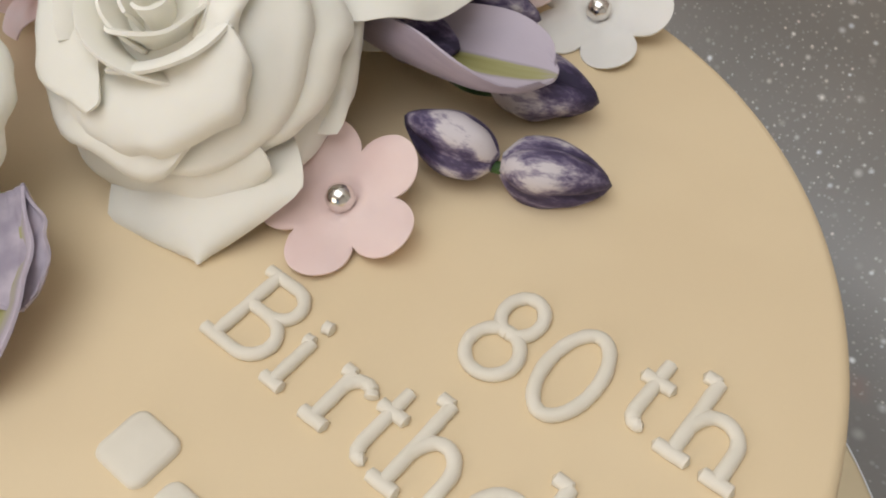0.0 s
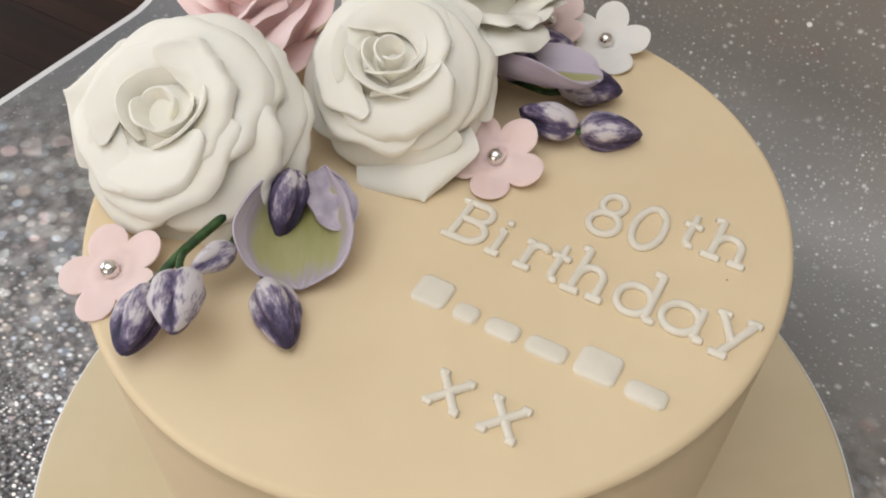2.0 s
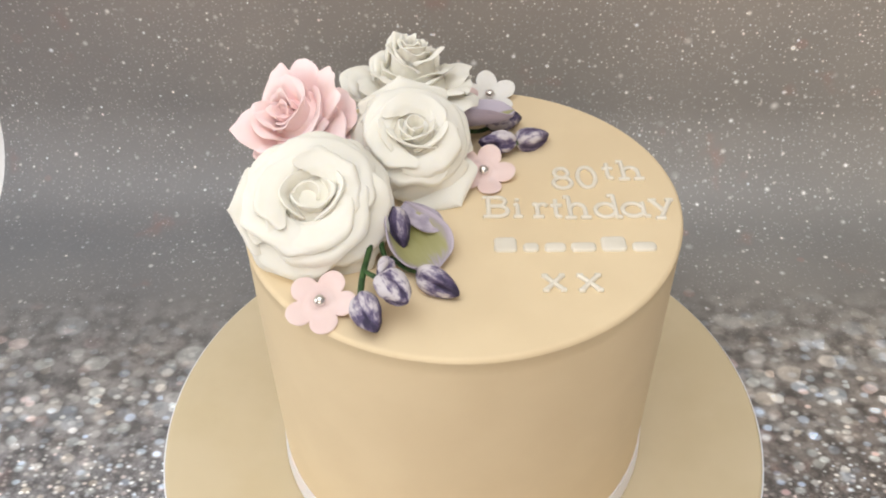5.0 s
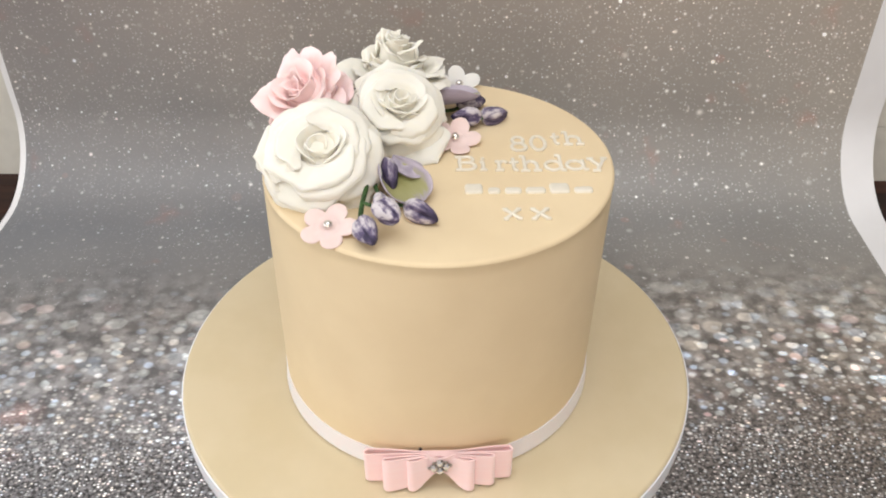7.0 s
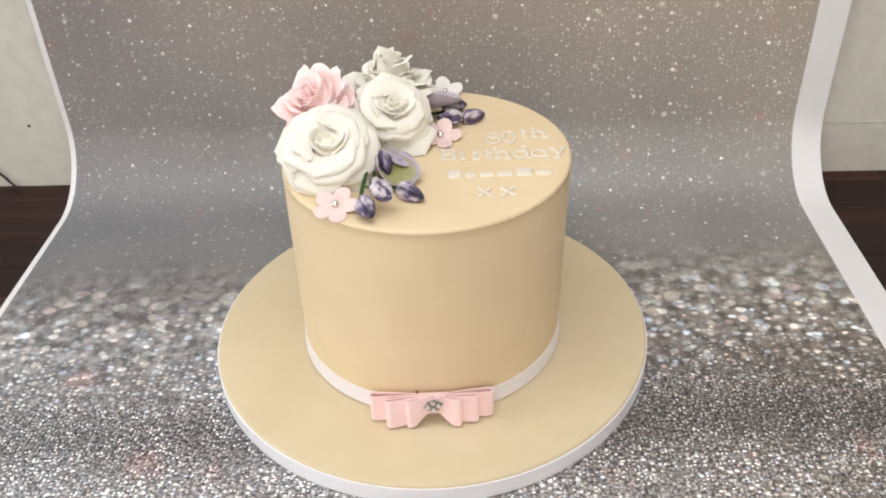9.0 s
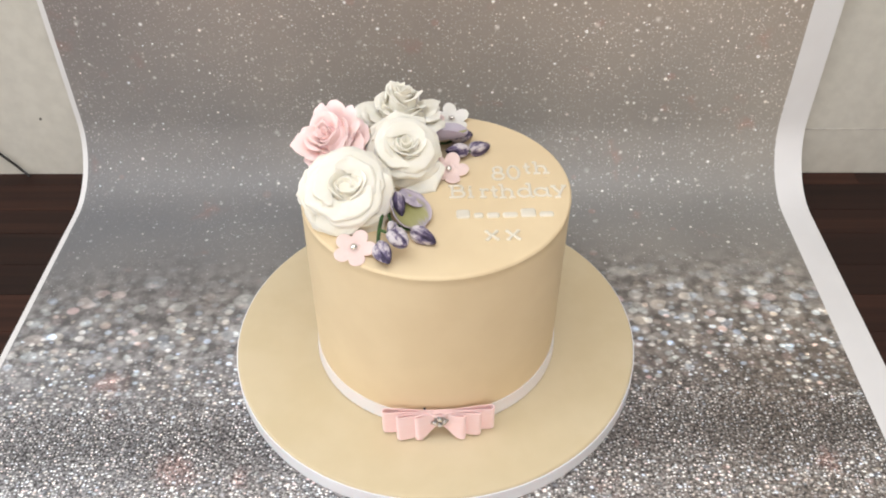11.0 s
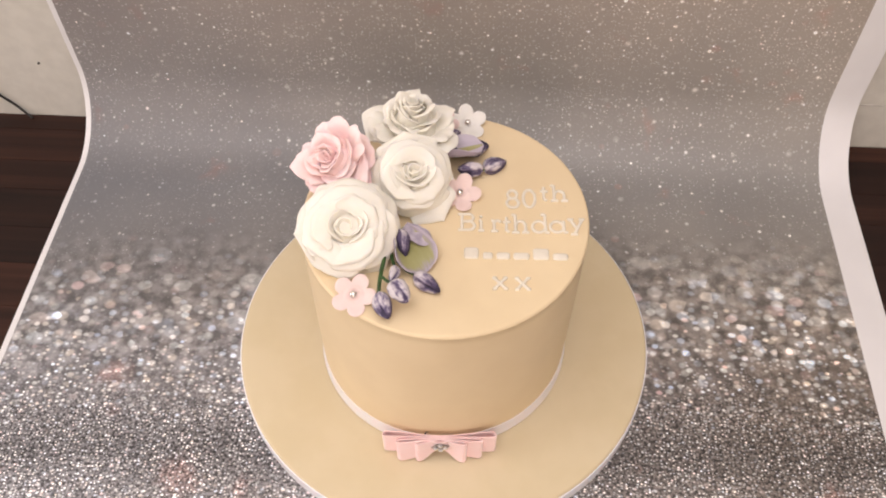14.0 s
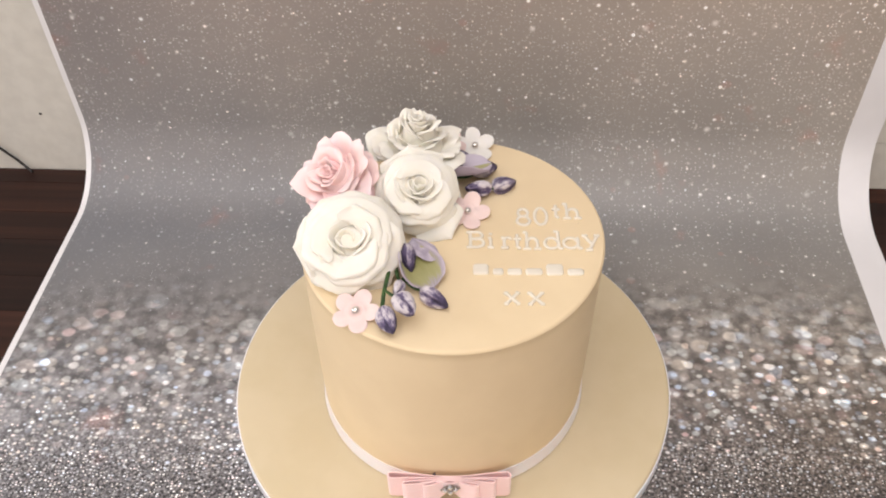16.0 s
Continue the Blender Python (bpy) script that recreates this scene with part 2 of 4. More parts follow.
def printed_sheet():
    """Photographic print of out-of-focus silver glitter below and a dusty, starry grey above; the map is in metres along the sheet."""
    m, n, l, b = material("printed_glitter_sheet", 0.42, 0.0, 0.45)
    uv = n.new("ShaderNodeUVMap")
    uv.uv_map = "sheet"
    co = uv.outputs[0]
    sep = n.new("ShaderNodeSeparateXYZ")
    l.new(co, sep.inputs[0])
    v = sep.outputs[1]
    # wavy distance along the sheet, so that the zones have no ruled borders
    wob = noise_node(n, l, 9.0, 2, 0.5, co)
    v = math_node(n, l, "SUBTRACT", v, math_node(n, l, "ADD", math_node(n, l, "MULTIPLY", sep.outputs[0], 0.045), -0.005))
    vv = math_node(n, l, "ADD", v, math_node(n, l, "MULTIPLY", math_node(n, l, "SUBTRACT", wob, 0.5), 0.06))
    pos = n.new("ShaderNodeMapRange")
    pos.inputs[1].default_value, pos.inputs[2].default_value = -0.4, 0.6
    l.new(vv, pos.inputs[0])
    P = lambda y: (y + 0.4)

    def zone(stops):
        r = ramp(n, [(P(y), c) for y, c in stops])
        l.new(pos.outputs[0], r.inputs[0])
        return r.outputs[0]

    clump = math_node(n, l, "ADD", math_node(n, l, "MULTIPLY", noise_node(n, l, 26.0, 3, 0.6, co), 2.6), -0.45, True)

    def discs(cell, lo, hi, power, tint, shift, squash=0.75):
        mp = n.new("ShaderNodeMapping")
        mp.inputs["Location"].default_value = (shift, shift * 1.7, 0)
        mp.inputs["Scale"].default_value = (squash / cell, 1.0 / cell, 1)
        l.new(co, mp.inputs["Vector"])
        vo = n.new("ShaderNodeTexVoronoi")
        vo.voronoi_dimensions = "2D"
        vo.inputs["Scale"].default_value = 1.0
        l.new(mp.outputs[0], vo.inputs["Vector"])
        s3 = n.new("ShaderNodeSeparateColor")
        l.new(vo.outputs["Color"], s3.inputs[0])
        size = math_node(n, l, "ADD", math_node(n, l, "MULTIPLY", s3.outputs[1], 0.45), 0.45)
        d = math_node(n, l, "DIVIDE", vo.outputs["Distance"], size)
        mask = ramp_fac(n, l, d, hi, lo)
        lum = math_node(n, l, "MULTIPLY", math_node(n, l, "MULTIPLY", mask, clump), math_node(n, l, "POWER", s3.outputs[0], power))
        warm = ramp(n, [(0.0, (0.62, 0.88, 1.30)), (0.28, (0.84, 1.02, 1.10)), (0.45, (0.98, 1.04, 0.98)), (0.62, (1.0, 0.99, 0.97)), (0.82, (1.16, 1.0, 0.76)), (1.0, (1.24, 0.78, 0.80))])
        l.new(s3.outputs[2], warm.inputs[0])
        hue = mixed(n, l, math_node(n, l, "MULTIPLY", tint, 2.4, True), (1.0, 1.0, 1.0), warm.outputs[0])
        k = n.new("ShaderNodeVectorMath")
        k.operation = "SCALE"
        l.new(hue, k.inputs[0])
        l.new(lum, k.inputs["Scale"])
        return k.outputs[0]

    # paler above the bend, partly light put into the colour against shading there
    base = zone([(-0.38, (0.26, 0.248, 0.242)), (-0.16, (0.19, 0.181, 0.177)), (-0.10, (0.095, 0.090, 0.088)), (-0.05, (0.145, 0.137, 0.133)), (0.0, (0.19, 0.18, 0.173)),
                 (0.06, (0.19, 0.182, 0.176)), (0.10, (0.20, 0.196, 0.193)), (0.20, (0.205, 0.208, 0.213)), (0.33, (0.285, 0.273, 0.261)), (0.45, (0.305, 0.274, 0.252)), (0.58, (0.325, 0.279, 0.253))])
    cloud = noise_node(n, l, 5.0, 4, 0.55, co)
    col = mixed(n, l, 1.0, base, mixed(n, l, cloud, (0.80, 0.80, 0.81), (1.2, 1.19, 1.17)), "MULTIPLY")
    blush = ramp_fac(n, l, noise_node(n, l, 17.0, 3, 0.55, co), 0.62, 0.76)
    col = mixed(n, l, math_node(n, l, "MULTIPLY", blush, 0.55), col, (0.36, 0.20, 0.17))
    # the print darkens to brown towards its right-hand side below; its paling there above puts missing light into the
    # colour
    def across(left, right):
        side = n.new("ShaderNodeMapRange")
        side.inputs[1].default_value, side.inputs[2].default_value = -0.40, 0.40
        side.inputs[3].default_value, side.inputs[4].default_value = left, right
        l.new(math_node(n, l, "ADD", sep.outputs[0], math_node(n, l, "MULTIPLY", math_node(n, l, "SUBTRACT", cloud, 0.5), 0.5)), side.inputs[0])
        return side.outputs[0]

    low = mixed(n, l, across(0.0, 1.0), (1.46, 1.56, 1.73), (0.93, 0.84, 0.75))
    high = mixed(n, l, across(0.0, 1.0), (0.90, 0.92, 0.975), (1.40, 1.35, 1.25))
    col = mixed(n, l, zone([(-0.02, 0.0), (0.08, 1.0)]), mixed(n, l, 1.0, col, low, "MULTIPLY"), mixed(n, l, 1.0, col, high, "MULTIPLY"))
    # salmon patches among the glitter
    for px, py, size in ((-0.2897, -0.0480, 0.020), (-0.2106, -0.1384, 0.024), (0.318, -0.128, 0.014)):
        place = n.new("ShaderNodeVectorMath")
        place.operation = "DISTANCE"
        place.inputs[1].default_value = (px, py, 0.0)
        l.new(co, place.inputs[0])
        near = ramp_fac(n, l, math_node(n, l, "ADD", place.outputs["Value"], math_node(n, l, "MULTIPLY", math_node(n, l, "SUBTRACT", noise_node(n, l, 90.0, 2, 0.5, co), 0.5), 0.03)), size, size * 0.2)
        col = mixed(n, l, math_node(n, l, "MULTIPLY", near, 0.26), col, (0.50, 0.24, 0.20))
    # blurred light and dark patches among the lights
    mottle = mixed(n, l, ramp_fac(n, l, noise_node(n, l, 75.0, 3, 0.55, co), 0.34, 0.68), (0.44, 0.43, 0.43), (1.5, 1.48, 1.46))
    col = mixed(n, l, zone([(-0.38, 0.7), (-0.16, 0.5), (-0.11, 0.0), (-0.06, 0.5), (0.0, 1.0), (0.08, 0.7), (0.14, 0.0)]), col, mixed(n, l, 1.0, col, mottle, "MULTIPLY"))
    grit = mixed(n, l, ramp_fac(n, l, noise_node(n, l, 360.0, 2, 0.5, co), 0.38, 0.62), (0.18, 0.175, 0.175), (1.65, 1.63, 1.63))
    col = mixed(n, l, zone([(-0.38, 0.5), (-0.14, 0.8), (-0.10, 1.0), (-0.065, 0.8), (-0.03, 0.2), (0.0, 0.0)]), col, mixed(n, l, 1.0, col, grit, "MULTIPLY"))

    def layer(col, tex, weight, left=1.0, right=1.0):
        weight = weight if left == right else math_node(n, l, "MULTIPLY", weight, across(left, right))
        k = n.new("ShaderNodeVectorMath")
        k.operation = "SCALE"
        l.new(tex, k.inputs[0])
        l.new(weight, k.inputs["Scale"])
        return mixed(n, l, 1.0, col, k.outputs[0], "ADD")

    col = layer(col, discs(0.0023, 0.10, 0.60, 1.9, 0.14, 3.0), zone([(-0.30, 0.4), (-0.16, 1.0), (-0.125, 1.2), (-0.095, 1.2), (-0.07, 1.0), (-0.045, 0.2), (-0.01, 0)]), 1.55, 1.15)
    col = layer(col, discs(0.0040, 0.10, 0.62, 2.1, 0.20, 7.0), zone([(-0.36, 0.9), (-0.2, 1.2), (-0.14, 1.0), (-0.115, 0.1), (-0.085, 0.1), (-0.06, 0.9), (-0.02, 0.6), (0.02, 0.1), (0.05, 0)]), 1.55, 1.15)
    col = layer(col, discs(0.0074, 0.22, 0.56, 1.9, 0.34, 11.0), zone([(-0.38, 0.9), (-0.22, 0.7), (-0.15, 0.2), (-0.12, 0), (-0.07, 0), (-0.045, 0.5), (-0.01, 0.9), (0.03, 0.6), (0.06, 0.25), (0.09, 0)]), 0.85, 1.15)
    col = layer(col, discs(0.0120, 0.28, 0.54, 2.6, 0.36, 13.0, 0.9), zone([(-0.38, 0.6), (-0.25, 0.4), (-0.18, 0), (-0.05, 0), (-0.01, 0.45), (0.03, 0.75), (0.055, 0.45), (0.08, 0.15), (0.10, 0)]), 0.85, 1.15)
    col = layer(col, discs(0.0175, 0.32, 0.53, 2.6, 0.36, 17.0, 0.8), zone([(-0.4, 0.5), (-0.28, 0.2), (-0.2, 0), (-0.02, 0), (0.02, 0.50), (0.05, 0.55), (0.08, 0.22), (0.105, 0)]), 0.85, 1.15)
    col = layer(col, discs(0.0140, 0.12, 0.56, 1.4, 0.30, 53.0, 0.85), zone([(-0.04, 0), (0.02, 0.24), (0.07, 0.30), (0.10, 0.14), (0.13, 0)]))
    col = layer(col, discs(0.0230, 0.34, 0.52, 1.8, 0.32, 19.0, 0.75), zone([(-0.02, 0), (0.03, 0.28), (0.07, 0.28), (0.10, 0.12), (0.13, 0)]))
    # fine dust in drifts and single bright stars higher up
    drift = ramp_fac(n, l, noise_node(n, l, 11.0, 3, 0.6, co), 0.35, 0.68)
    up = zone([(0.03, 0), (0.10, 0.5), (0.24, 0.7), (0.35, 1.0), (0.58, 1.0)])
    col = layer(col, discs(0.0060, 0.02, 0.20, 2.4, 0.15, 23.0, 1.0), math_node(n, l, "MULTIPLY", up, 0.45))
    col = layer(col, discs(0.0032, 0.03, 0.28, 3.2, 0.15, 29.0, 1.0), math_node(n, l, "MULTIPLY", up, drift))
    col = layer(col, discs(0.0105, 0.02, 0.19, 3.4, 0.15, 31.0, 1.0), math_node(n, l, "MULTIPLY", up, 1.0))
    col = layer(col, discs(0.030, 0.004, 0.115, 1.8, 0.1, 37.0, 1.0), math_node(n, l, "MULTIPLY", up, across(0.8, 1.9)))
    col = layer(col, discs(0.0044, 0.03, 0.30, 3.0, 0.15, 59.0, 1.0), math_node(n, l, "MULTIPLY", zone([(0.08, 0.1), (0.20, 0.35), (0.36, 0.9), (0.58, 1.2)]), across(0.35, 1.45)))
    # a few soft glowing stars and faint salmon lights
    col = layer(col, discs(0.060, 0.0, 0.095, 2.4, 0.05, 41.0, 1.0), math_node(n, l, "MULTIPLY", up, across(0.2, 1.2)))
    col = layer(col, discs(0.019, 0.004, 0.14, 2.6, 0.1, 61.0, 1.0), math_node(n, l, "MULTIPLY", up, across(0.3, 1.2)))
    rosy = n.new("ShaderNodeSeparateXYZ")
    l.new(discs(0.075, 0.055, 0.085, 3.0, 0.0, 47.0, 0.9), rosy.inputs[0])
    col = mixed(n, l, math_node(n, l, "MULTIPLY", rosy.outputs[0], 0.5, True), col, (0.45, 0.27, 0.235))
    l.new(col, b.inputs["Base Color"])
    bumped(n, l, b, noise_node(n, l, 900.0, 2, 0.5, co), 0.08, 0.0001)
    return m


PRINT = printed_sheet()


# ---- mesh helpers ----
def mesh_of(bm, name, mat, smooth=True):
    me = bpy.data.meshes.new(name)
    bm.normal_update()
    bm.to_mesh(me)
    bm.free()
    me.materials.append(mat)
    if smooth:
        me.shade_smooth()
        me.set_sharp_from_angle(angle=radians(50))
    return me


def part(name, bm, mat, parent, label="", smooth=True):
    ob = new(name, mesh_of(bm, name, mat, smooth))
    ob.parent = parent
    if label:
        tagged(ob, label)
    return ob


def thing(name, m, label, category, group=""):
    ob = new(name)
    ob.empty_display_size = 0.01
    ob.matrix_world = m
    return tagged(ob, label, category, group)


def box(bm, x0, x1, y0, y1, z0, z1, bevel=0.0):
    r = bmesh.ops.create_cube(bm, size=1.0)
    bmesh.ops.scale(bm, vec=(x1 - x0, y1 - y0, z1 - z0), verts=r["verts"])
    bmesh.ops.translate(bm, vec=((x0 + x1) / 2, (y0 + y1) / 2, (z0 + z1) / 2), verts=r["verts"])
    if bevel:
        bmesh.ops.bevel(bm, geom=list({e for v in r["verts"] for e in v.link_edges}), offset=bevel, segments=2, affect="EDGES")


def lathe(bm, profile, steps=128):
    """A solid of revolution about z from (radius, height) pairs; ends on the axis are closed by fans."""
    rings = []
    for r, z in profile:
        if r < 1e-6:
            rings.append([bm.verts.new((0, 0, z))])
        else:
            rings.append([bm.verts.new((r * math.cos(2 * math.pi * i / steps), r * math.sin(2 * math.pi * i / steps), z)) for i in range(steps)])
    for a, c in zip(rings, rings[1:]):
        for i in range(steps):
            j = (i + 1) % steps
            if len(a) == 1:
                bm.faces.new((a[0], c[i], c[j]))
            elif len(c) == 1:
                bm.faces.new((a[i], c[0], a[j]))
            else:
                bm.faces.new((a[i], c[i], c[j], a[j]))
    bmesh.ops.recalc_face_normals(bm, faces=bm.faces)


def arc(cx, cz, r, a0, a1, k):
    return [(cx + r * math.cos(radians(a0 + (a1 - a0) * i / k)), cz + r * math.sin(radians(a0 + (a1 - a0) * i / k))) for i in range(k + 1)]


def sheet(bm, fn, nu, nv, thick, uv_name="", taper=0.3):
    """A shell of real thickness over fn(u, v), u and v from 0 to 1; thinner towards the rim by taper."""
    uvl = bm.loops.layers.uv.new(uv_name) if uv_name else None
    inside = bm.verts.layers.float.new("inside") if uv_name else None
    P = [[Vector(fn(i / nu, j / nv)) for j in range(nv + 1)] for i in range(nu + 1)]
    A, B = [], []
    for i in range(nu + 1):
        ra, rb = [], []
        for j in range(nv + 1):
            du = P[min(i + 1, nu)][j] - P[max(i - 1, 0)][j]
            dv = P[i][min(j + 1, nv)] - P[i][max(j - 1, 0)]
            nrm = du.cross(dv)
            nrm = nrm.normalized() if nrm.length > 1e-12 else Vector((0, 0, 1))
            e = min(i, nu - i, nv - j) / 3.0
            h = thick * (1 - taper * max(0.0, 1 - e)) / 2
            ra.append(bm.verts.new(P[i][j] + nrm * h))
            rb.append(bm.verts.new(P[i][j] - nrm * h))
        A.append(ra)
        B.append(rb)

    def put(f, idx):
        if uvl:
            for lp, (i, j) in zip(f.loops, idx):
                lp[uvl].uv = (i / nu, j / nv)

    for i in range(nu):
        for j in range(nv):
            put(bm.faces.new((A[i][j], A[i + 1][j], A[i + 1][j + 1], A[i][j + 1])), ((i, j), (i + 1, j), (i + 1, j + 1), (i, j + 1)))
            put(bm.faces.new((B[i][j + 1], B[i + 1][j + 1], B[i + 1][j], B[i][j])), ((i, j + 1), (i + 1, j + 1), (i + 1, j), (i, j)))
    loop = [(i, 0) for i in range(nu)] + [(nu, j) for j in range(nv)] + [(i, nv) for i in range(nu, 0, -1)] + [(0, j) for j in range(nv, 0, -1)]
    for (i, j), (k, m) in zip(loop, loop[1:] + loop[:1]):
        put(bm.faces.new((B[i][j], B[k][m], A[k][m], A[i][j])), ((i, j), (k, m), (k, m), (i, j)))
    if inside:
        for row in A:
            for w in row:
                w[inside] = 1.0


def tube(bm, pts, r, sides=10, flat=1.0, radii=None):
    """A round rope along points, with domed ends; flat squeezes it in height."""
    pts = [Vector(p) for p in pts]
    pts = [p for i, p in enumerate(pts) if i == 0 or (p - pts[i - 1]).length > r * 0.05]
    rings, made = [], []
    n_p = len(pts)
    for i, p in enumerate(pts):
        d = (pts[min(i + 1, n_p - 1)] - pts[max(i - 1, 0)]).normalized()
        side = d.cross(Vector((0, 0, 1)))
        side = side.normalized() if side.length > 1e-4 else Vector((1, 0, 0))
        up = side.cross(d).normalized()
        k = radii[i] if radii else 1.0
        rings.append([bm.verts.new(p + r * k * (math.cos(2 * math.pi * a / sides) * side + flat * math.sin(2 * math.pi * a / sides) * up)) for a in range(sides)])
    for a, c in zip(rings, rings[1:]):
        for i in range(sides):
            j = (i + 1) % sides
            made.append(bm.faces.new((a[i], a[j], c[j], c[i])))
    for ring, p, q in ((rings[0], pts[0], pts[1]), (rings[-1], pts[-1], pts[-2])):
        tip = bm.verts.new(p + (p - q).normalized() * r * 0.5)
        for i in range(sides):
            made.append(bm.faces.new((ring[i], ring[(i + 1) % sides], tip)))
    bmesh.ops.recalc_face_normals(bm, faces=made)


def smooth_line(pts, k=8):
    """Catmull-Rom through points."""
    pts = [Vector(p) for p in pts]
    q = [2 * pts[0] - pts[1]] + pts + [2 * pts[-1] - pts[-2]]
    out = []
    for i in range(1, len(q) - 2):
        a, b, c, d = q[i - 1:i + 3]
        for s in range(k):
            t = s / k
            out.append(0.5 * (2 * b + (c - a) * t + (2 * a - 5 * b + 4 * c - d) * t * t + (3 * b - a - 3 * c + d) * t ** 3))
    return out + [pts[-1]]


ASKEW = Matrix.Rotation(TURN, 4, "Z")
WALL_Y, SHEET_Y, BEND = 0.271, 0.2655, 0.074


# ---- the room ----
def slab(name, x0, x1, y0, y1, z0, z1, mat, label, m=None):
    bm = bmesh.new()
    box(bm, x0, x1, y0, y1, z0, z1)
    ob = new(name, mesh_of(bm, name, mat, False))
    if m is not None:
        ob.matrix_world = m
    return tagged(ob, label, name.split("_")[0], kind="structure")


slab("wall_back", -3.0, 1.9, WALL_Y, WALL_Y + 0.12, -0.74, 1.7, WALL_PAINT, "off-white painted wall behind the table", ASKEW)
slab("wall_right", 1.9, 2.02, -2.7, 0.60, -0.74, 1.7, ROOM_PAINT, "pale painted side wall")
slab("floor", -3.12, 2.02, -2.82, 0.6, -0.86, -0.74, FLOOR_DARK, "dull brown room floor")


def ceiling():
    """Unseen pale ceiling with a wide opening over the table, made for the added overhead lamp."""
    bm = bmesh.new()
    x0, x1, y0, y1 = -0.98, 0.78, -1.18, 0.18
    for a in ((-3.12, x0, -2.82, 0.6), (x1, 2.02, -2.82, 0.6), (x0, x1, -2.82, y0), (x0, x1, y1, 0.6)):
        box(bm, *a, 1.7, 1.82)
    tagged(new("ceiling", mesh_of(bm, "ceiling", ROOM_PAINT, False)), "unseen pale painted ceiling with an opening for the added lamp", "ceiling", kind="structure")


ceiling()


def wall_with_window():
    bm = bmesh.new()
    y0, y1, z0, z1 = -1.95, 0.15, 0.15, 1.6
    for a in ((-2.7, y0, -0.74, 1.7), (y1, 0.6, -0.74, 1.7), (y0, y1, -0.74, z0), (y0, y1, z1, 1.7)):
        box(bm, -3.12, -3.0, *a)
    tagged(new("wall_left", mesh_of(bm, "wall_left", ROOM_PAINT, False)), "pale painted side wall with a window opening", "wall", kind="structure")


wall_with_window()


# unseen wall; its opening is made only for the added warm front lamp
def front_wall():
    bm = bmesh.new()
    x0, x1, z0, z1 = -1.0, 1.7, 0.28, 1.62
    for a in ((-3.12, x0, -0.74, 1.7), (x1, 2.02, -0.74, 1.7), (x0, x1, -0.74, z0), (x0, x1, z1, 1.7)):
        box(bm, a[0], a[1], -2.82, -2.7, a[2], a[3])
    tagged(new("wall_front", mesh_of(bm, "wall_front", ROOM_PAINT, False)), "unseen pale painted far wall with an opening for the added lamp", "wall", kind="structure")


front_wall()


# ---- wall details ----
def wall_marks():
    bm = bmesh.new()
    lathe(bm, [(0, 0.0015), (0.0009, 0.0012), (0.0014, 0.0), (0, 0.0)], 12)
    ob = new("nail_head", mesh_of(bm, "nail_head", CABLE_BLACK))
    ob.matrix_world = ASKEW @ pose(-0.441, WALL_Y, 0.0725, 90)
    tagged(ob, "tiny dark nail head in the off-white wall", "nail")
    bm = bmesh.new()
    tube(bm, smooth_line([(-0.812, WALL_Y - 0.003, 0.40), (-0.612, WALL_Y - 0.003, 0.162), (-0.512, WALL_Y - 0.003, 0.0425), (-0.499, WALL_Y - 0.003, 0.027), (-0.486, WALL_Y - 0.003, 0.0115), (-0.480, WALL_Y - 0.004, 0.004), (-0.472, WALL_Y - 0.008, 0.0005)], 6), 0.0014, 8)
    ob = new("power_cable", mesh_of(bm, "power_cable", CABLE_BLACK))
    ob.matrix_world = ASKEW
    tagged(ob, "black power cable running down the wall to the table", "cable")
    bm = bmesh.new()
    tube(bm, smooth_line([(0.385, WALL_Y - 0.0001, 0.0575), (0.47, WALL_Y - 0.0001, 0.057), (0.56, WALL_Y - 0.0001, 0.0578), (0.80, WALL_Y - 0.0001, 0.057)], 8), 0.0006, 6)
    ob = new("wall_crack", mesh_of(bm, "wall_crack", plain("grey_wall_seam", (0.33, 0.31, 0.28), (0.6, 0.58, 0.54), 90.0)))
    ob.matrix_world = ASKEW
    tagged(ob, "thin grey seam along the painted wall", "seam", kind="structure")


wall_marks()


# ---- the table ----
def table():
    t = thing("table", ASKEW, "dark brown wooden table with planked top against the wall", "table")
    bm = bmesh.new()
    box(bm, -0.95, 0.95, -0.72, WALL_Y - 0.001, -0.034, -0.006, 0.002)
    part("tabletop", bm, WOOD, t, smooth=False)
    for x in (-0.88, 0.88):
        for y in (-0.66, 0.2):
            bm = bmesh.new()
            box(bm, x - 0.03, x + 0.03, y - 0.03, y + 0.03, -0.74, -0.034, 0.003)
            part("leg", bm, WOOD, t, smooth=False)
    widths, y = (0.022, 0.046, 0.04, 0.05, 0.044, 0.05, 0.047), WALL_Y - 0.001
    rng, i = random.Random(5), 0
    while y > -0.70:
        w = widths[i % 7]
        x, k = -0.95, 0
        while x < 0.949:
            x2 = min(0.95, x + (rng.uniform(0.5, 0.9) if k else rng.uniform(0.42, 0.75)))
            bm = bmesh.new()
            box(bm, x + 0.0001, x2 - 0.0001, y - w + 0.0001, y - 0.0001, -0.0065, -0.0012, 0.00025)
            part("plank", bm, WOOD, t, smooth=False)
            x, k = x2, k + 1
        y, i = y - w, i + 1


table()


# ---- the printed sheet ----
def sheet_point(x, s, lift=0.0):
    """A place on the sheet's face: x across, s along it from the front over the bend and up the wall."""
    s0 = SHEET_Y - BEND
    arc_len = BEND * math.pi / 2
    if s <= s0:
        return (x, s, lift)
    if s <= s0 + arc_len:
        a = (s - s0) / BEND
        return (x, s0 + (BEND - lift) * math.sin(a), BEND - (BEND - lift) * math.cos(a))
    up = s - s0 - arc_len
    return (x, SHEET_Y - lift - 0.006 * math.sin(min(up, 0.5) * 3.0), BEND + up)


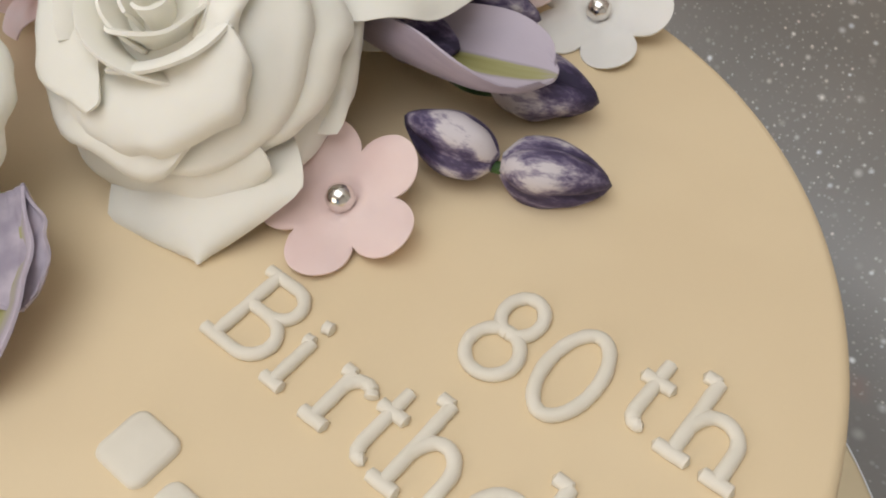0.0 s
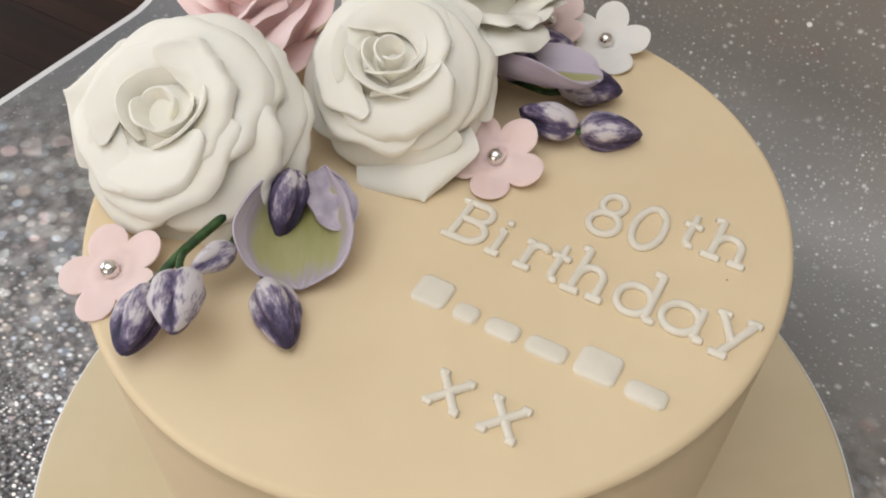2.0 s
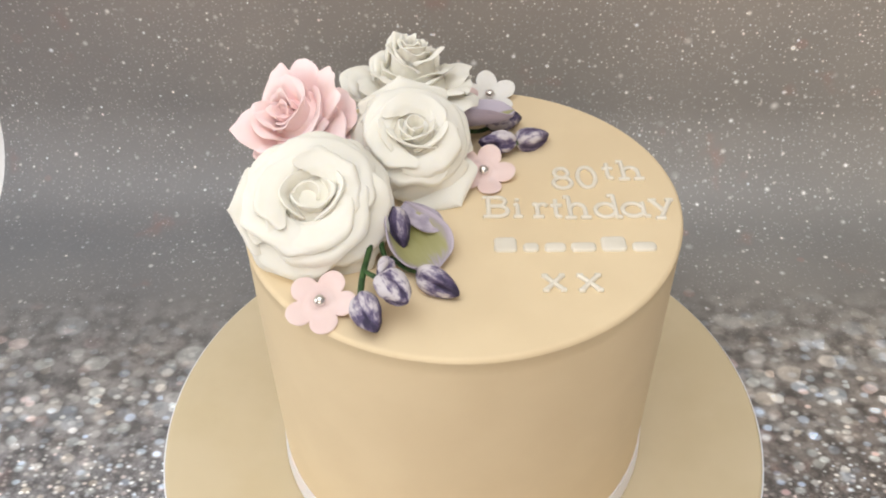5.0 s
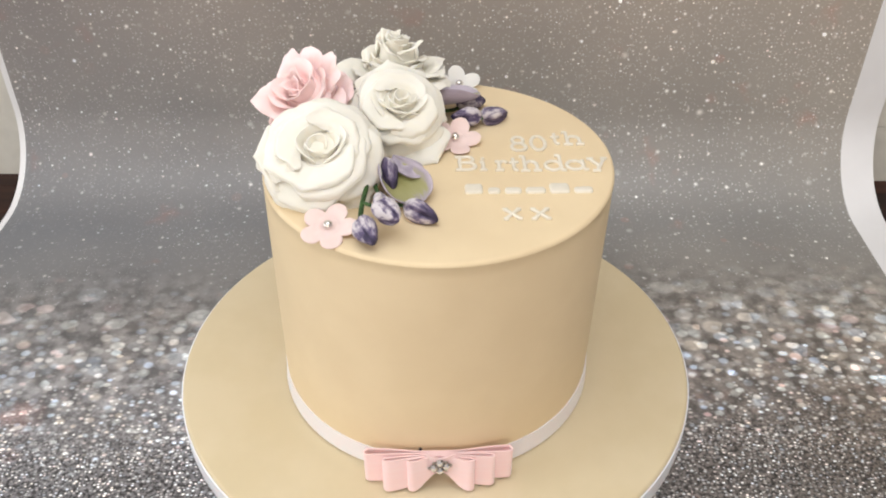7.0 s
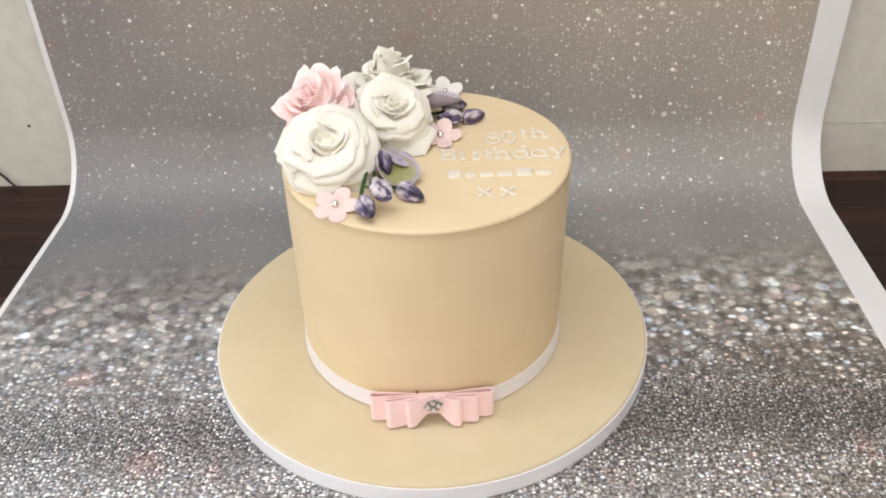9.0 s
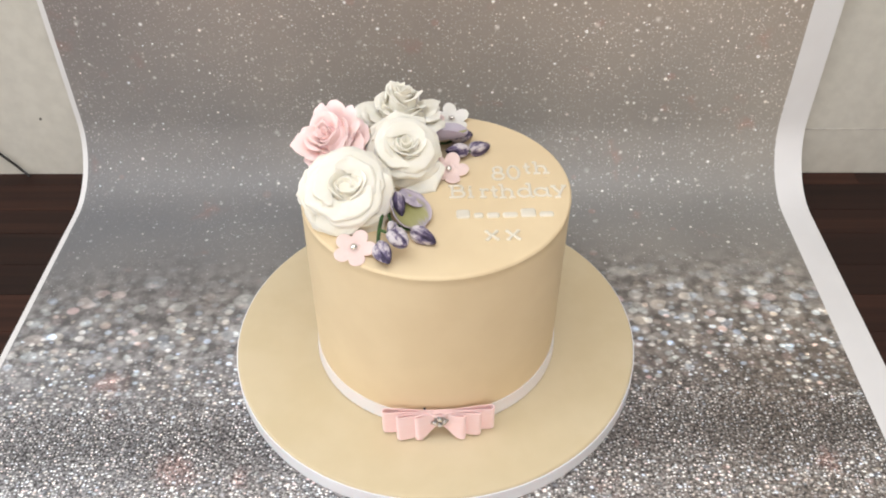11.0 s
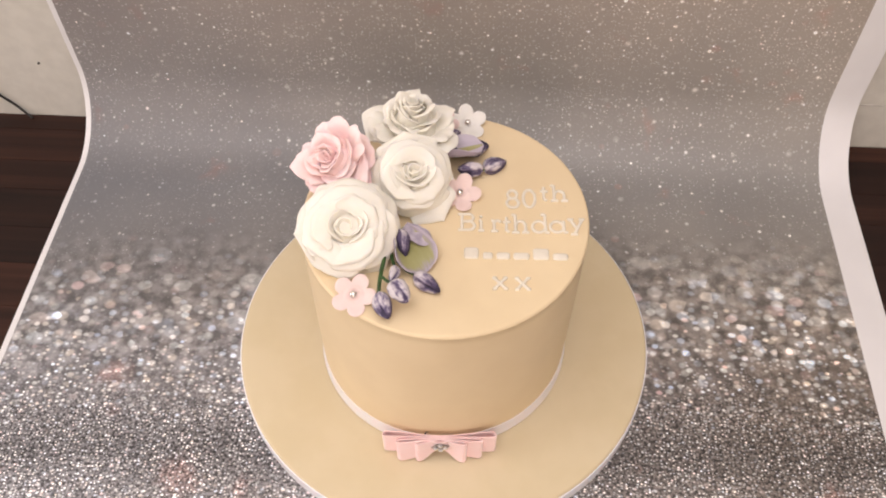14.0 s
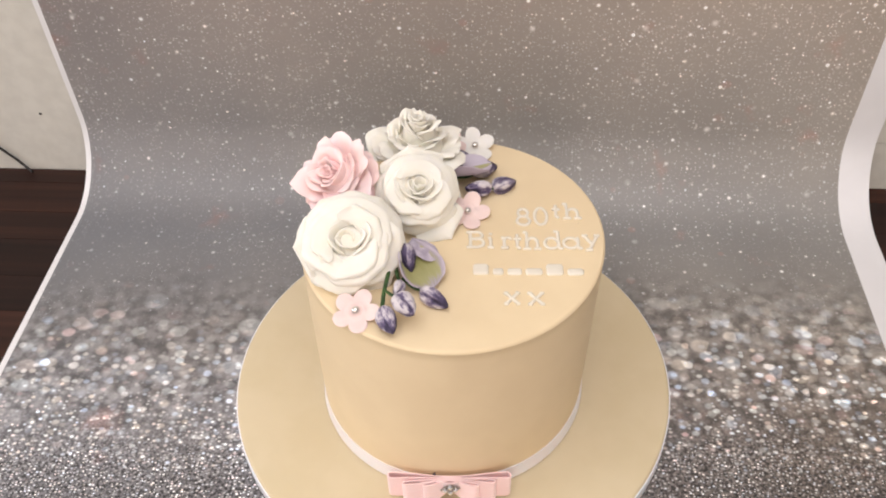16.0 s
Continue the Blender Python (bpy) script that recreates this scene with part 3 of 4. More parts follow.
def strip(name, x0, x1, nx, mat, parent, lift, label):
    bm = bmesh.new()
    uvl = bm.loops.layers.uv.new("sheet")
    ss = [-0.62 + 0.04 * i for i in range(20)] + [SHEET_Y - BEND + BEND * math.pi / 2 * i / 24 for i in range(25)] + [0.30 + 0.03 * i for i in range(17)]
    ss = sorted(set(round(s, 5) for s in ss))
    rows = [[], []]
    for k, off in enumerate((0.0, -0.0005)):
        for i in range(nx + 1):
            x = x0 + (x1 - x0) * i / nx
            rows[k].append([bm.verts.new(sheet_point(x, s, lift + off)) for s in ss])
    def face(vs, st):
        f = bm.faces.new(vs)
        for lp, c in zip(f.loops, st):
            lp[uvl].uv = c
    for i in range(nx):
        xa, xb = x0 + (x1 - x0) * i / nx, x0 + (x1 - x0) * (i + 1) / nx
        for j in range(len(ss) - 1):
            a, b = rows
            q = ((xa, ss[j]), (xb, ss[j]), (xb, ss[j + 1]), (xa, ss[j + 1]))
            face((a[i][j], a[i + 1][j], a[i + 1][j + 1], a[i][j + 1]), q)
            face((b[i][j + 1], b[i + 1][j + 1], b[i + 1][j], b[i][j]), q[::-1])
    for j in range(len(ss) - 1):
        for i, flip in ((0, False), (nx, True)):
            vs = [rows[1][i][j], rows[0][i][j], rows[0][i][j + 1], rows[1][i][j + 1]]
            x = x0 if i == 0 else x1
            q = ((x, ss[j]), (x, ss[j]), (x, ss[j + 1]), (x, ss[j + 1]))
            face(vs[::-1] if flip else vs, q)
    return part(name, bm, mat, parent, label)


def printed_backdrop():
    t = thing("photo_backdrop", ASKEW, "printed silver glitter photo backdrop sheet curving up the wall", "backdrop")
    strip("print", -0.3935, 0.3695, 24, PRINT, t, 0.0, "blurred silver glitter print fading to starry grey")
    strip("margin", -0.3990, -0.3935, 1, PAPER_WHITE, t, 0.0, "narrow white paper margin")
    strip("margin", 0.3695, 0.3995, 2, PAPER_WHITE, t, 0.0, "broad white paper margin")


printed_backdrop()


# ---- cake board ----
def cake_board():
    t = thing("cake_board", pose(-0.0024, 0.0032, 0), "round cake board iced in ivory with a white ribbon edge", "cake board")
    bm = bmesh.new()
    R = BOARD_R
    lathe(bm, [(0, 0.0006), (R - 0.001, 0.0006), (R - 0.0004, 0.001), (R - 0.0004, 0.0142)] + arc(R - 0.0028, BOARD - 0.0024, 0.0024, 0, 90, 5) + [(R - 0.05, BOARD), (0, BOARD)], 160)
    part("icing", bm, IVORY_BOARD, t)
    bm = bmesh.new()
    lathe(bm, [(R - 0.0002, 0.0006), (R + 0.0005, 0.0006), (R + 0.0006, 0.007), (R + 0.0005, 0.0148), (R - 0.0005, 0.0150)], 160)
    part("edge_ribbon", bm, EDGE_RIBBON, t, "white satin ribbon round the board")


cake_board()


# ---- the cake ----
def lean_down(bm, h):
    """Shifts the cake's foot a little to the left and front of its top, to fit the camera's view."""
    for v in bm.verts:
        k = 1 - min(1.0, v.co.z / h)
        v.co.x -= 0.0020 * k
        v.co.y -= 0.0016 * k


def cake():
    t = thing("cake", pose(0, 0, BOARD), "tall round cake covered in smooth ivory sugarpaste", "cake")
    bm = bmesh.new()
    h = TOP - BOARD
    R, r = CAKE_R, 0.0024
    wall = [(R - 0.0022 + 0.0020 * (i / 20.0) ** 0.7, 0.0002 + (h - r) * i / 20.0) for i in range(21)]
    lathe(bm, [(0, 0.0002)] + wall + arc(R - r, h - r, r, 10, 90, 7) + [((R - r) * (1 - k / 10.0), h) for k in range(1, 11)], 192)
    for v in bm.verts:
        a = math.atan2(v.co.y, v.co.x)
        w = noise.noise(Vector((math.cos(a) * 1.3, math.sin(a) * 1.3, v.co.z * 9)))
        k = math.hypot(v.co.x, v.co.y) / R
        k = 0.004 * w * min(1.0, max(0.0, (k - 0.6) / 0.4))
        v.co.x *= 1 + k
        v.co.y *= 1 + k
    lean_down(bm, h)
    part("sugarpaste", bm, IVORY, t)
    bm = bmesh.new()
    rr = R - 0.0022
    lathe(bm, [(rr - 0.001, 0.0012), (rr + 0.0020, 0.0012), (rr + 0.0014, 0.0075), (rr + 0.0011, 0.0150), (rr - 0.001, 0.0152)], 192)
    lean_down(bm, h)
    part("base_ribbon", bm, RIBBON_WHITE, t, "white satin ribbon round the foot of the cake")


cake()


# ---- the bow ----
def bow():
    t = thing("ribbon_bow", pose(-0.003, 0.0, BOARD), "pale pink satin ribbon bow with looped folds and brooch", "bow")

    def height(x):
        k = min(1.0, abs(x) / 0.0155)
        k = k * k * (3 - 2 * k)
        return 0.0125 + 0.0098 * k, 0.0194 - 0.0062 * k  # height, middle

    def loop(side, reach, r, swing, knot_y):
        """One open loop: out along its back, round a full tip and back to the knot, swung forward from the cake."""
        bm = bmesh.new()
        tip = reach - r
        ca, sa = math.cos(radians(swing)), math.sin(radians(swing))
        flat = [(0.0, 0.0006), (tip * 0.35, r * 0.50), (tip * 0.72, r * 0.90), (tip, r), (tip + r * 0.72, r * 0.69), (tip + r, 0.0), (tip + r * 0.72, -r * 0.69), (tip, -r), (tip * 0.80, -r * 0.90),
                (tip * 0.48, -r * 0.55), (0.0, -0.0010)]
        line = smooth_line([(side * (a * ca + b * sa), knot_y - a * sa + b * ca, 0) for a, b in flat], 7)

        def fn(u, v):
            i = min(int(u * (len(line) - 1)), len(line) - 2)
            f = u * (len(line) - 1) - i
            p = line[i].lerp(line[i + 1], f)
            h, mid = height(p.x)
            lean = 0.60 * v * max(0.0, knot_y - 0.35 * abs(p.x) * sa / ca + 0.3 * r - p.y)
            return (p.x, p.y + lean, max(0.0006, mid + (v - 0.5) * h))

        sheet(bm, fn, len(line) - 1, 8, 0.0008, taper=0.0)
        part("loop", bm, RIBBON_PINK, t)

    for side, loops in ((-1, ((0.0455, 0.0030, -3.0), (0.0345, 0.0032, 9.0), (0.0200, 0.0026, 16.0))), (1, ((0.0440, 0.0030, -3.0), (0.0330, 0.0029, 5.0), (0.0212, 0.0027, 17.0)))):
        for k, (reach, r, swing) in enumerate(loops):
            loop(side, reach, r, swing, -0.1112 - 0.0012 * k)
    # the tie round the middle, and the brooch on it
    bm = bmesh.new()
    sheet(bm, lambda u, v: (0.0095 * (u - 0.5) * 2, -0.1138 - 0.0024 * math.cos((u - 0.5) * math.pi), 0.0192 + (v - 0.5) * (0.0125 + 0.003 * abs(2 * u - 1))), 10, 6, 0.0008, taper=0.0)
    part("knot", bm, RIBBON_PINK, t)
    brooch_at = Vector((0.0, -0.1170, 0.0190))
    stones = [(0.0, 0.0036), (0.0039, 0.0004), (-0.0037, -0.0006), (0.0002, -0.0034)]
    bm = bmesh.new()
    for k, (bx, bz) in enumerate(stones + [(0.0034, 0.0036), (-0.0034, 0.0032), (0.0034, -0.0034), (-0.0034, -0.0036), (0.0060, 0.0012), (-0.0060, -0.0014), (0.0, 0.0)]):
        r = bmesh.ops.create_uvsphere(bm, u_segments=14, v_segments=8, radius=0.0025 if k < 4 else 0.0013)
        bmesh.ops.scale(bm, vec=(1, 0.45, 1), verts=r["verts"])
        bmesh.ops.translate(bm, vec=brooch_at + Vector((bx, 0, bz)), verts=r["verts"])
    brooch = part("brooch", bm, SETTING, t, "dark metal flower brooch set with rhinestones")
    for bx, bz in stones:
        bm = bmesh.new()
        lathe(bm, [(0, 0), (0.0019, 0), (0.0021, 0.0007), (0.0012, 0.0014), (0, 0.0014)], 7)
        bmesh.ops.rotate(bm, cent=(0, 0, 0), matrix=Matrix.Rotation(radians(90), 3, "X"), verts=bm.verts)
        bmesh.ops.translate(bm, vec=brooch_at + Vector((bx, -0.0007, bz)), verts=bm.verts)
        part("rhinestone", bm, CRYSTAL, brooch, "clear faceted rhinestone", False)
    # the dark head of the pin behind the bow
    bm = bmesh.new()
    bmesh.ops.create_uvsphere(bm, u_segments=10, v_segments=6, radius=0.0011)
    bmesh.ops.translate(bm, vec=(-0.0115, -0.1080, 0.0248), verts=bm.verts)
    part("pin_head", bm, CABLE_BLACK, t, "small dark pin head")


bow()


# ---- roses ----
def frame_to(origin, axis, spin=0.0):
    z = Vector(axis).normalized()
    x = Vector((1, 0, 0)) - z * z.x
    x.normalize()
    y = z.cross(x)
    m = Matrix((x, y, z)).transposed().to_4x4()
    return Matrix.Translation(origin) @ m @ Matrix.Rotation(radians(spin), 4, "Z")


def bez(a, b, c, d, t):
    s = 1 - t
    return (a[0] * s ** 3 + 3 * b[0] * s * s * t + 3 * c[0] * s * t * t + d[0] * t ** 3, a[1] * s ** 3 + 3 * b[1] * s * s * t + 3 * c[1] * s * t * t + d[1] * t ** 3)


def rose_petal(R, th0, half, crest_r, crest_h, rise, lip, roll, point, seed, lean=0.06, ripple=0.03, foot=0.0):
    """One petal of a rose of radius R, in the rose's own frame: it climbs from the base to a crest and bends over outwards in a broad, soft lip."""
    off = Vector((seed * 3.7, seed * 1.3, seed * 2.1))
    base_r, base_h, cut = max(0.10, foot * crest_r), -0.66, 0.36

    def fn(u, v):
        w = 2 * u - 1
        edge = abs(w) ** 2.4
        n1 = 1.25 * noise.noise(off + Vector((w * 1.4, 0.3, 0.0)))
        n2 = noise.noise(off + Vector((w * 2.6, 5.3, v * 0.8)))
        rr = crest_r * (1 + lean * w + 0.08 * n1)
        hh = crest_h - 0.10 * edge * (0.3 + crest_r) + 0.07 * n1 - 0.05 * w
        d0 = radians(rise)
        a, d = (base_r, base_h), (rr, hh)
        c = (rr - 0.20 * math.cos(d0), hh - 0.20 * math.sin(d0))
        b = (max(base_r, rr * 0.75), base_h + (hh - base_h) * 0.12)
        if v < cut:
            r, h = bez(a, b, c, d, v / cut)
        else:
            k = (v - cut) / (1 - cut)
            r, h = d
            turn = roll * (1 + 0.42 * n1)
            L = lip * (1 - 0.50 * edge) * (1 + 0.26 * n1) + point * max(0.0, 1 - abs(w + 0.2 * n1) / 0.30) ** 1.4
            m_ = 10
            for s in range(m_):
                f = k * (s + 0.5) / m_
                ang = d0 - turn * (0.35 * f + 0.65 * f * f)
                r += math.cos(ang) * L * k / m_
                h += math.sin(ang) * L * k / m_
            h += ripple * k * k * n2 * (1 + crest_r)
            r += 0.6 * ripple * k * k * noise.noise(off + Vector((w * 2.2, 9.1, 2.0)))
        spread = half * (0.55 + 0.45 * math.sin(min(1.0, v * 1.3) * math.pi / 2)) * (1 - 0.16 * (max(0.0, v - 0.55) / 0.45) ** 2)
        th = th0 + w * spread + 0.02 * noise.noise(off + Vector((w * 4, v * 3, 1.0)))
        lump = 0.026 * noise.noise(off + Vector((w * 2.4 + 7, v * 2.6, 3.0))) + 0.009 * noise.noise(off + Vector((w * 6.0, v * 7.0, 8.0)))
        r, h = r + lump, h + lump
        return (R * r * math.cos(th), R * r * math.sin(th), R * h)

    return fn


def profile_curve(points):
    """A smooth line through (radius, height) pairs; gives place and outward normal at 0 to 1 along it, and runs straight on past its end."""
    line = smooth_line([(r, h, 0.0) for r, h in points], 12)
    run = [0.0]
    for p, q in zip(line, line[1:]):
        run.append(run[-1] + (q - p).length)

    def at(p):
        d = max(0.0, p) * run[-1]
        i = 0
        while i < len(run) - 2 and run[i + 1] < d:
            i += 1
        way = (line[i + 1] - line[i]).normalized()
        q = line[i] + way * (d - run[i])
        return q.x, q.y, -way.y, way.x

    return at


def shell_petal(R, curve, th0, half, start, end, tuck, lift, curl, point, lean, seed, ripple=0.03, drop=0.10):
    """One broad petal lying on a rose's dome: it starts under its inner neighbours, hugs the curve and its rim rolls softly down; one side rides over, the other under."""
    key = Vector((seed * 3.7, seed * 1.3, seed * 2.1))
    w0 = 0.5 * noise.noise(key)

    def fn(u, v):
        w = 2 * u - 1
        n1 = noise.noise(key + Vector((w * 1.5, 0.4, 0.0)))
        n2 = noise.noise(key + Vector((w * 2.2, 5.0, v * 1.2)))
        n3 = noise.noise(key + Vector((w * 4.5, 2.0, 3.0)))
        rim = end - drop * abs(w) ** 2.4 + 0.10 * n1 + 0.045 * n3 + point * max(0.0, 1 - abs(w - w0) / 0.5) ** 1.4
        r, h, nr, nh = curve(start + (rim - start) * v)
        over = max(0.0, (v - 0.80) / 0.20)
        off = tuck + (lift - tuck) * v ** 1.45 + lean * w - curl * over ** 1.8 * (1 + 1.2 * n1) - 0.06 * v * abs(w) ** 3 + ripple * v * v * (n2 + 0.4 * n3)
        off += 0.045 * v * noise.noise(key + Vector((w * 1.8, v * 2.2, 8.0))) + 0.016 * v * noise.noise(key + Vector((w * 4.6, v * 4.0, 2.0)))
        r, h = r + nr * off, h + nh * off
        th = th0 + w * half * (0.62 + 0.38 * math.sin(min(1.0, v * 1.25) * math.pi / 2)) * (1 - 0.13 * (max(0.0, v - 0.6) / 0.4) ** 2)
        th += 0.03 * noise.noise(key + Vector((w * 3, v * 2, 1.0)))
        return (R * r * math.cos(th), R * r * math.sin(th), R * h)

    return fn


def wrap_petal(R, th0, half, r0, top, flare, drop, spiral, oval, seed, taper, nod, foot=-0.30, centre=(0.0, 0.0)):
    """One upright petal of the rose's heart, wound part of the way round it, with a thin rim that rolls outwards."""
    key = Vector((seed * 2.3, seed * 4.1, seed * 0.7))

    def fn(u, v):
        w = 2 * u - 1
        n1 = noise.noise(key + Vector((w * 1.6, 0.0, 2.0)))
        roll = max(0.0, (v - 0.70) / 0.30)
        r = r0 * (1 + spiral * w) * (taper + (1 - taper) * v ** 0.9) + flare * roll ** 1.8 * (1 + 0.5 * n1) + 0.012 * noise.noise(key + Vector((w * 3, v * 3, 6.0)))
        h = foot + (top - drop * abs(w) ** 2.6 + 0.035 * n1 - foot) * v - 0.45 * flare * max(0.0, (v - 0.84) / 0.16) ** 2
        th = th0 + w * half
        return nod @ Vector((R * (centre[0] + r * math.cos(th)), R * (centre[1] + r * math.sin(th) * oval), R * h))

    return fn


def wing_petal(R, tip, half, lift, seed, corner=0.32):
    """A broad outer petal from under the rose to a cornered tip, given in units of R."""
    tip = Vector(tip)
    flat = Vector((tip.x, tip.y, 0)).normalized()
    cross = Vector((-flat.y, flat.x, 0))
    root = flat * 0.25 + Vector((0, 0, tip.z * 0.55 - 0.25))
    mid = (root + tip) / 2 + Vector((0, 0, lift)) + flat * 0.10
    key = Vector((seed * 1.9, seed * 2.7, 0.5))

    def fn(u, v):
        w = 2 * u - 1
        p = root * (1 - v) ** 2 + mid * 2 * v * (1 - v) + tip * v * v
        wide = half * (0.55 + 0.45 * math.sin(min(1.0, v * 1.5) * math.pi / 2)) * min(1.0, ((1.0 - v) / corner) ** 0.75 + 0.02)
        wide *= 1 + 0.10 * noise.noise(key + Vector((w, v * 2, 0)))
        q = p + cross * (wide * w) - Vector((0, 0, 0.16 * half * w * w)) - flat * (0.10 * half * w * w)
        q += Vector((0, 0, 1)) * (0.035 * noise.noise(key + Vector((w * 1.6, v * 2.2, 4.0))))
        return q * R

    return fn


# the domes on which the petals lie, as (radius, height)
DOME = profile_curve([(0.20, 0.32), (0.36, 0.36), (0.54, 0.30), (0.73, 0.17), (0.90, -0.05), (1.0, -0.32), (0.94, -0.58)])
OPEN_DOME = profile_curve([(0.22, 0.34), (0.42, 0.36), (0.60, 0.28), (0.78, 0.12), (0.93, -0.12), (1.0, -0.40), (0.90, -0.66)])

# heart petals: turn, half width, radius, top, outward roll, drop at the sides, spiral
HEART_CUP = [(90, 2.2, 0.13, 0.35, 0.02, 0.12, 0.30), (235, 1.6, 0.19, 0.37, 0.03, 0.16, 0.14), (350, 1.6, 0.255, 0.39, 0.04, 0.16, 0.12), (165, 1.6, 0.31, 0.41, 0.05, 0.18, 0.10), (20, 1.7, 0.365, 0.42, 0.06, 0.18, 0.10)]
HEART_TUBE = [(70, 3.3, 0.12, 0.43, 0.02, 0.05, 0.30), (205, 1.6, 0.22, 0.40, 0.03, 0.20, 0.14), (325, 1.6, 0.285, 0.40, 0.04, 0.20, 0.14), (85, 1.6, 0.34, 0.44, 0.05, 0.18, 0.12),
              (240, 1.6, 0.40, 0.35, 0.08, 0.20, 0.10), (10, 1.7, 0.46, 0.39, 0.09, 0.18, 0.10), (140, 1.6, 0.49, 0.40, 0.10, 0.18, 0.08)]
HEART_TIP = [(20, 3.3, 0.07, 0.64, 0.03, 0.05, 0.30), (150, 2.4, 0.13, 0.66, 0.04, 0.10, 0.20), (300, 1.8, 0.19, 0.64, 0.05, 0.12, 0.10)]
HEART_BUD = [(20, 3.3, 0.06, 0.42, 0.03, 0.05, 0.30), (150, 2.4, 0.11, 0.45, 0.04, 0.10, 0.20)]
# shell petals: count, start, end, tuck, lift, curl, point, width
FULL = [(3, 0.04, 0.34, -0.12, 0.085, 0.08, 0.02, 1.34), (3, 0.08, 0.49, -0.15, 0.095, 0.09, 0.04, 1.36), (4, 0.20, 0.64, -0.17, 0.080, 0.09, 0.06, 1.32), (5, 0.36, 0.79, -0.19, 0.045, 0.10, 0.08, 1.24),
        (5, 0.52, 0.89, -0.22, 0.015, 0.09, 0.10, 1.22)]
OPEN = [(3, 0.06, 0.38, -0.12, 0.090, 0.09, 0.02, 1.34), (3, 0.14, 0.55, -0.16, 0.095, 0.10, 0.05, 1.36), (4, 0.30, 0.71, -0.19, 0.075, 0.10, 0.07, 1.30), (5, 0.48, 0.87, -0.22, 0.025, 0.10, 0.09, 1.22)]
# climbing petals: count, crest radius, crest height, rise at the crest, lip, roll, width, point
RUFFLED = [(2, 0.13, 0.40, 87, 0.14, 0.6, 1.30, 0.03), (3, 0.22, 0.34, 85, 0.26, 0.7, 1.34, 0.05), (3, 0.33, 0.24, 80, 0.38, 0.8, 1.34, 0.06),
           (4, 0.43, 0.08, 60, 0.47, 0.80, 1.28, 0.08), (5, 0.51, -0.10, 42, 0.50, 0.7, 1.24, 0.08), (5, 0.57, -0.33, 22, 0.46, 0.5, 1.20, 0.06)]
TALL = [(3, 0.12, 0.50, 98, 0.13, 1.2, 1.45, 0.03), (3, 0.21, 0.41, 98, 0.18, 1.4, 1.45, 0.05), (3, 0.30, 0.29, 97, 0.22, 1.5, 1.42, 0.08), (3, 0.39, 0.14, 96, 0.25, 1.5, 1.40, 0.10),
        (4, 0.46, -0.02, 84, 0.34, 1.4, 1.34, 0.10), (5, 0.54, -0.04, 36, 0.40, 0.7, 1.22, 0.08), (5, 0.56, -0.08, 16, 0.42, 0.4, 1.14, 0.06)]


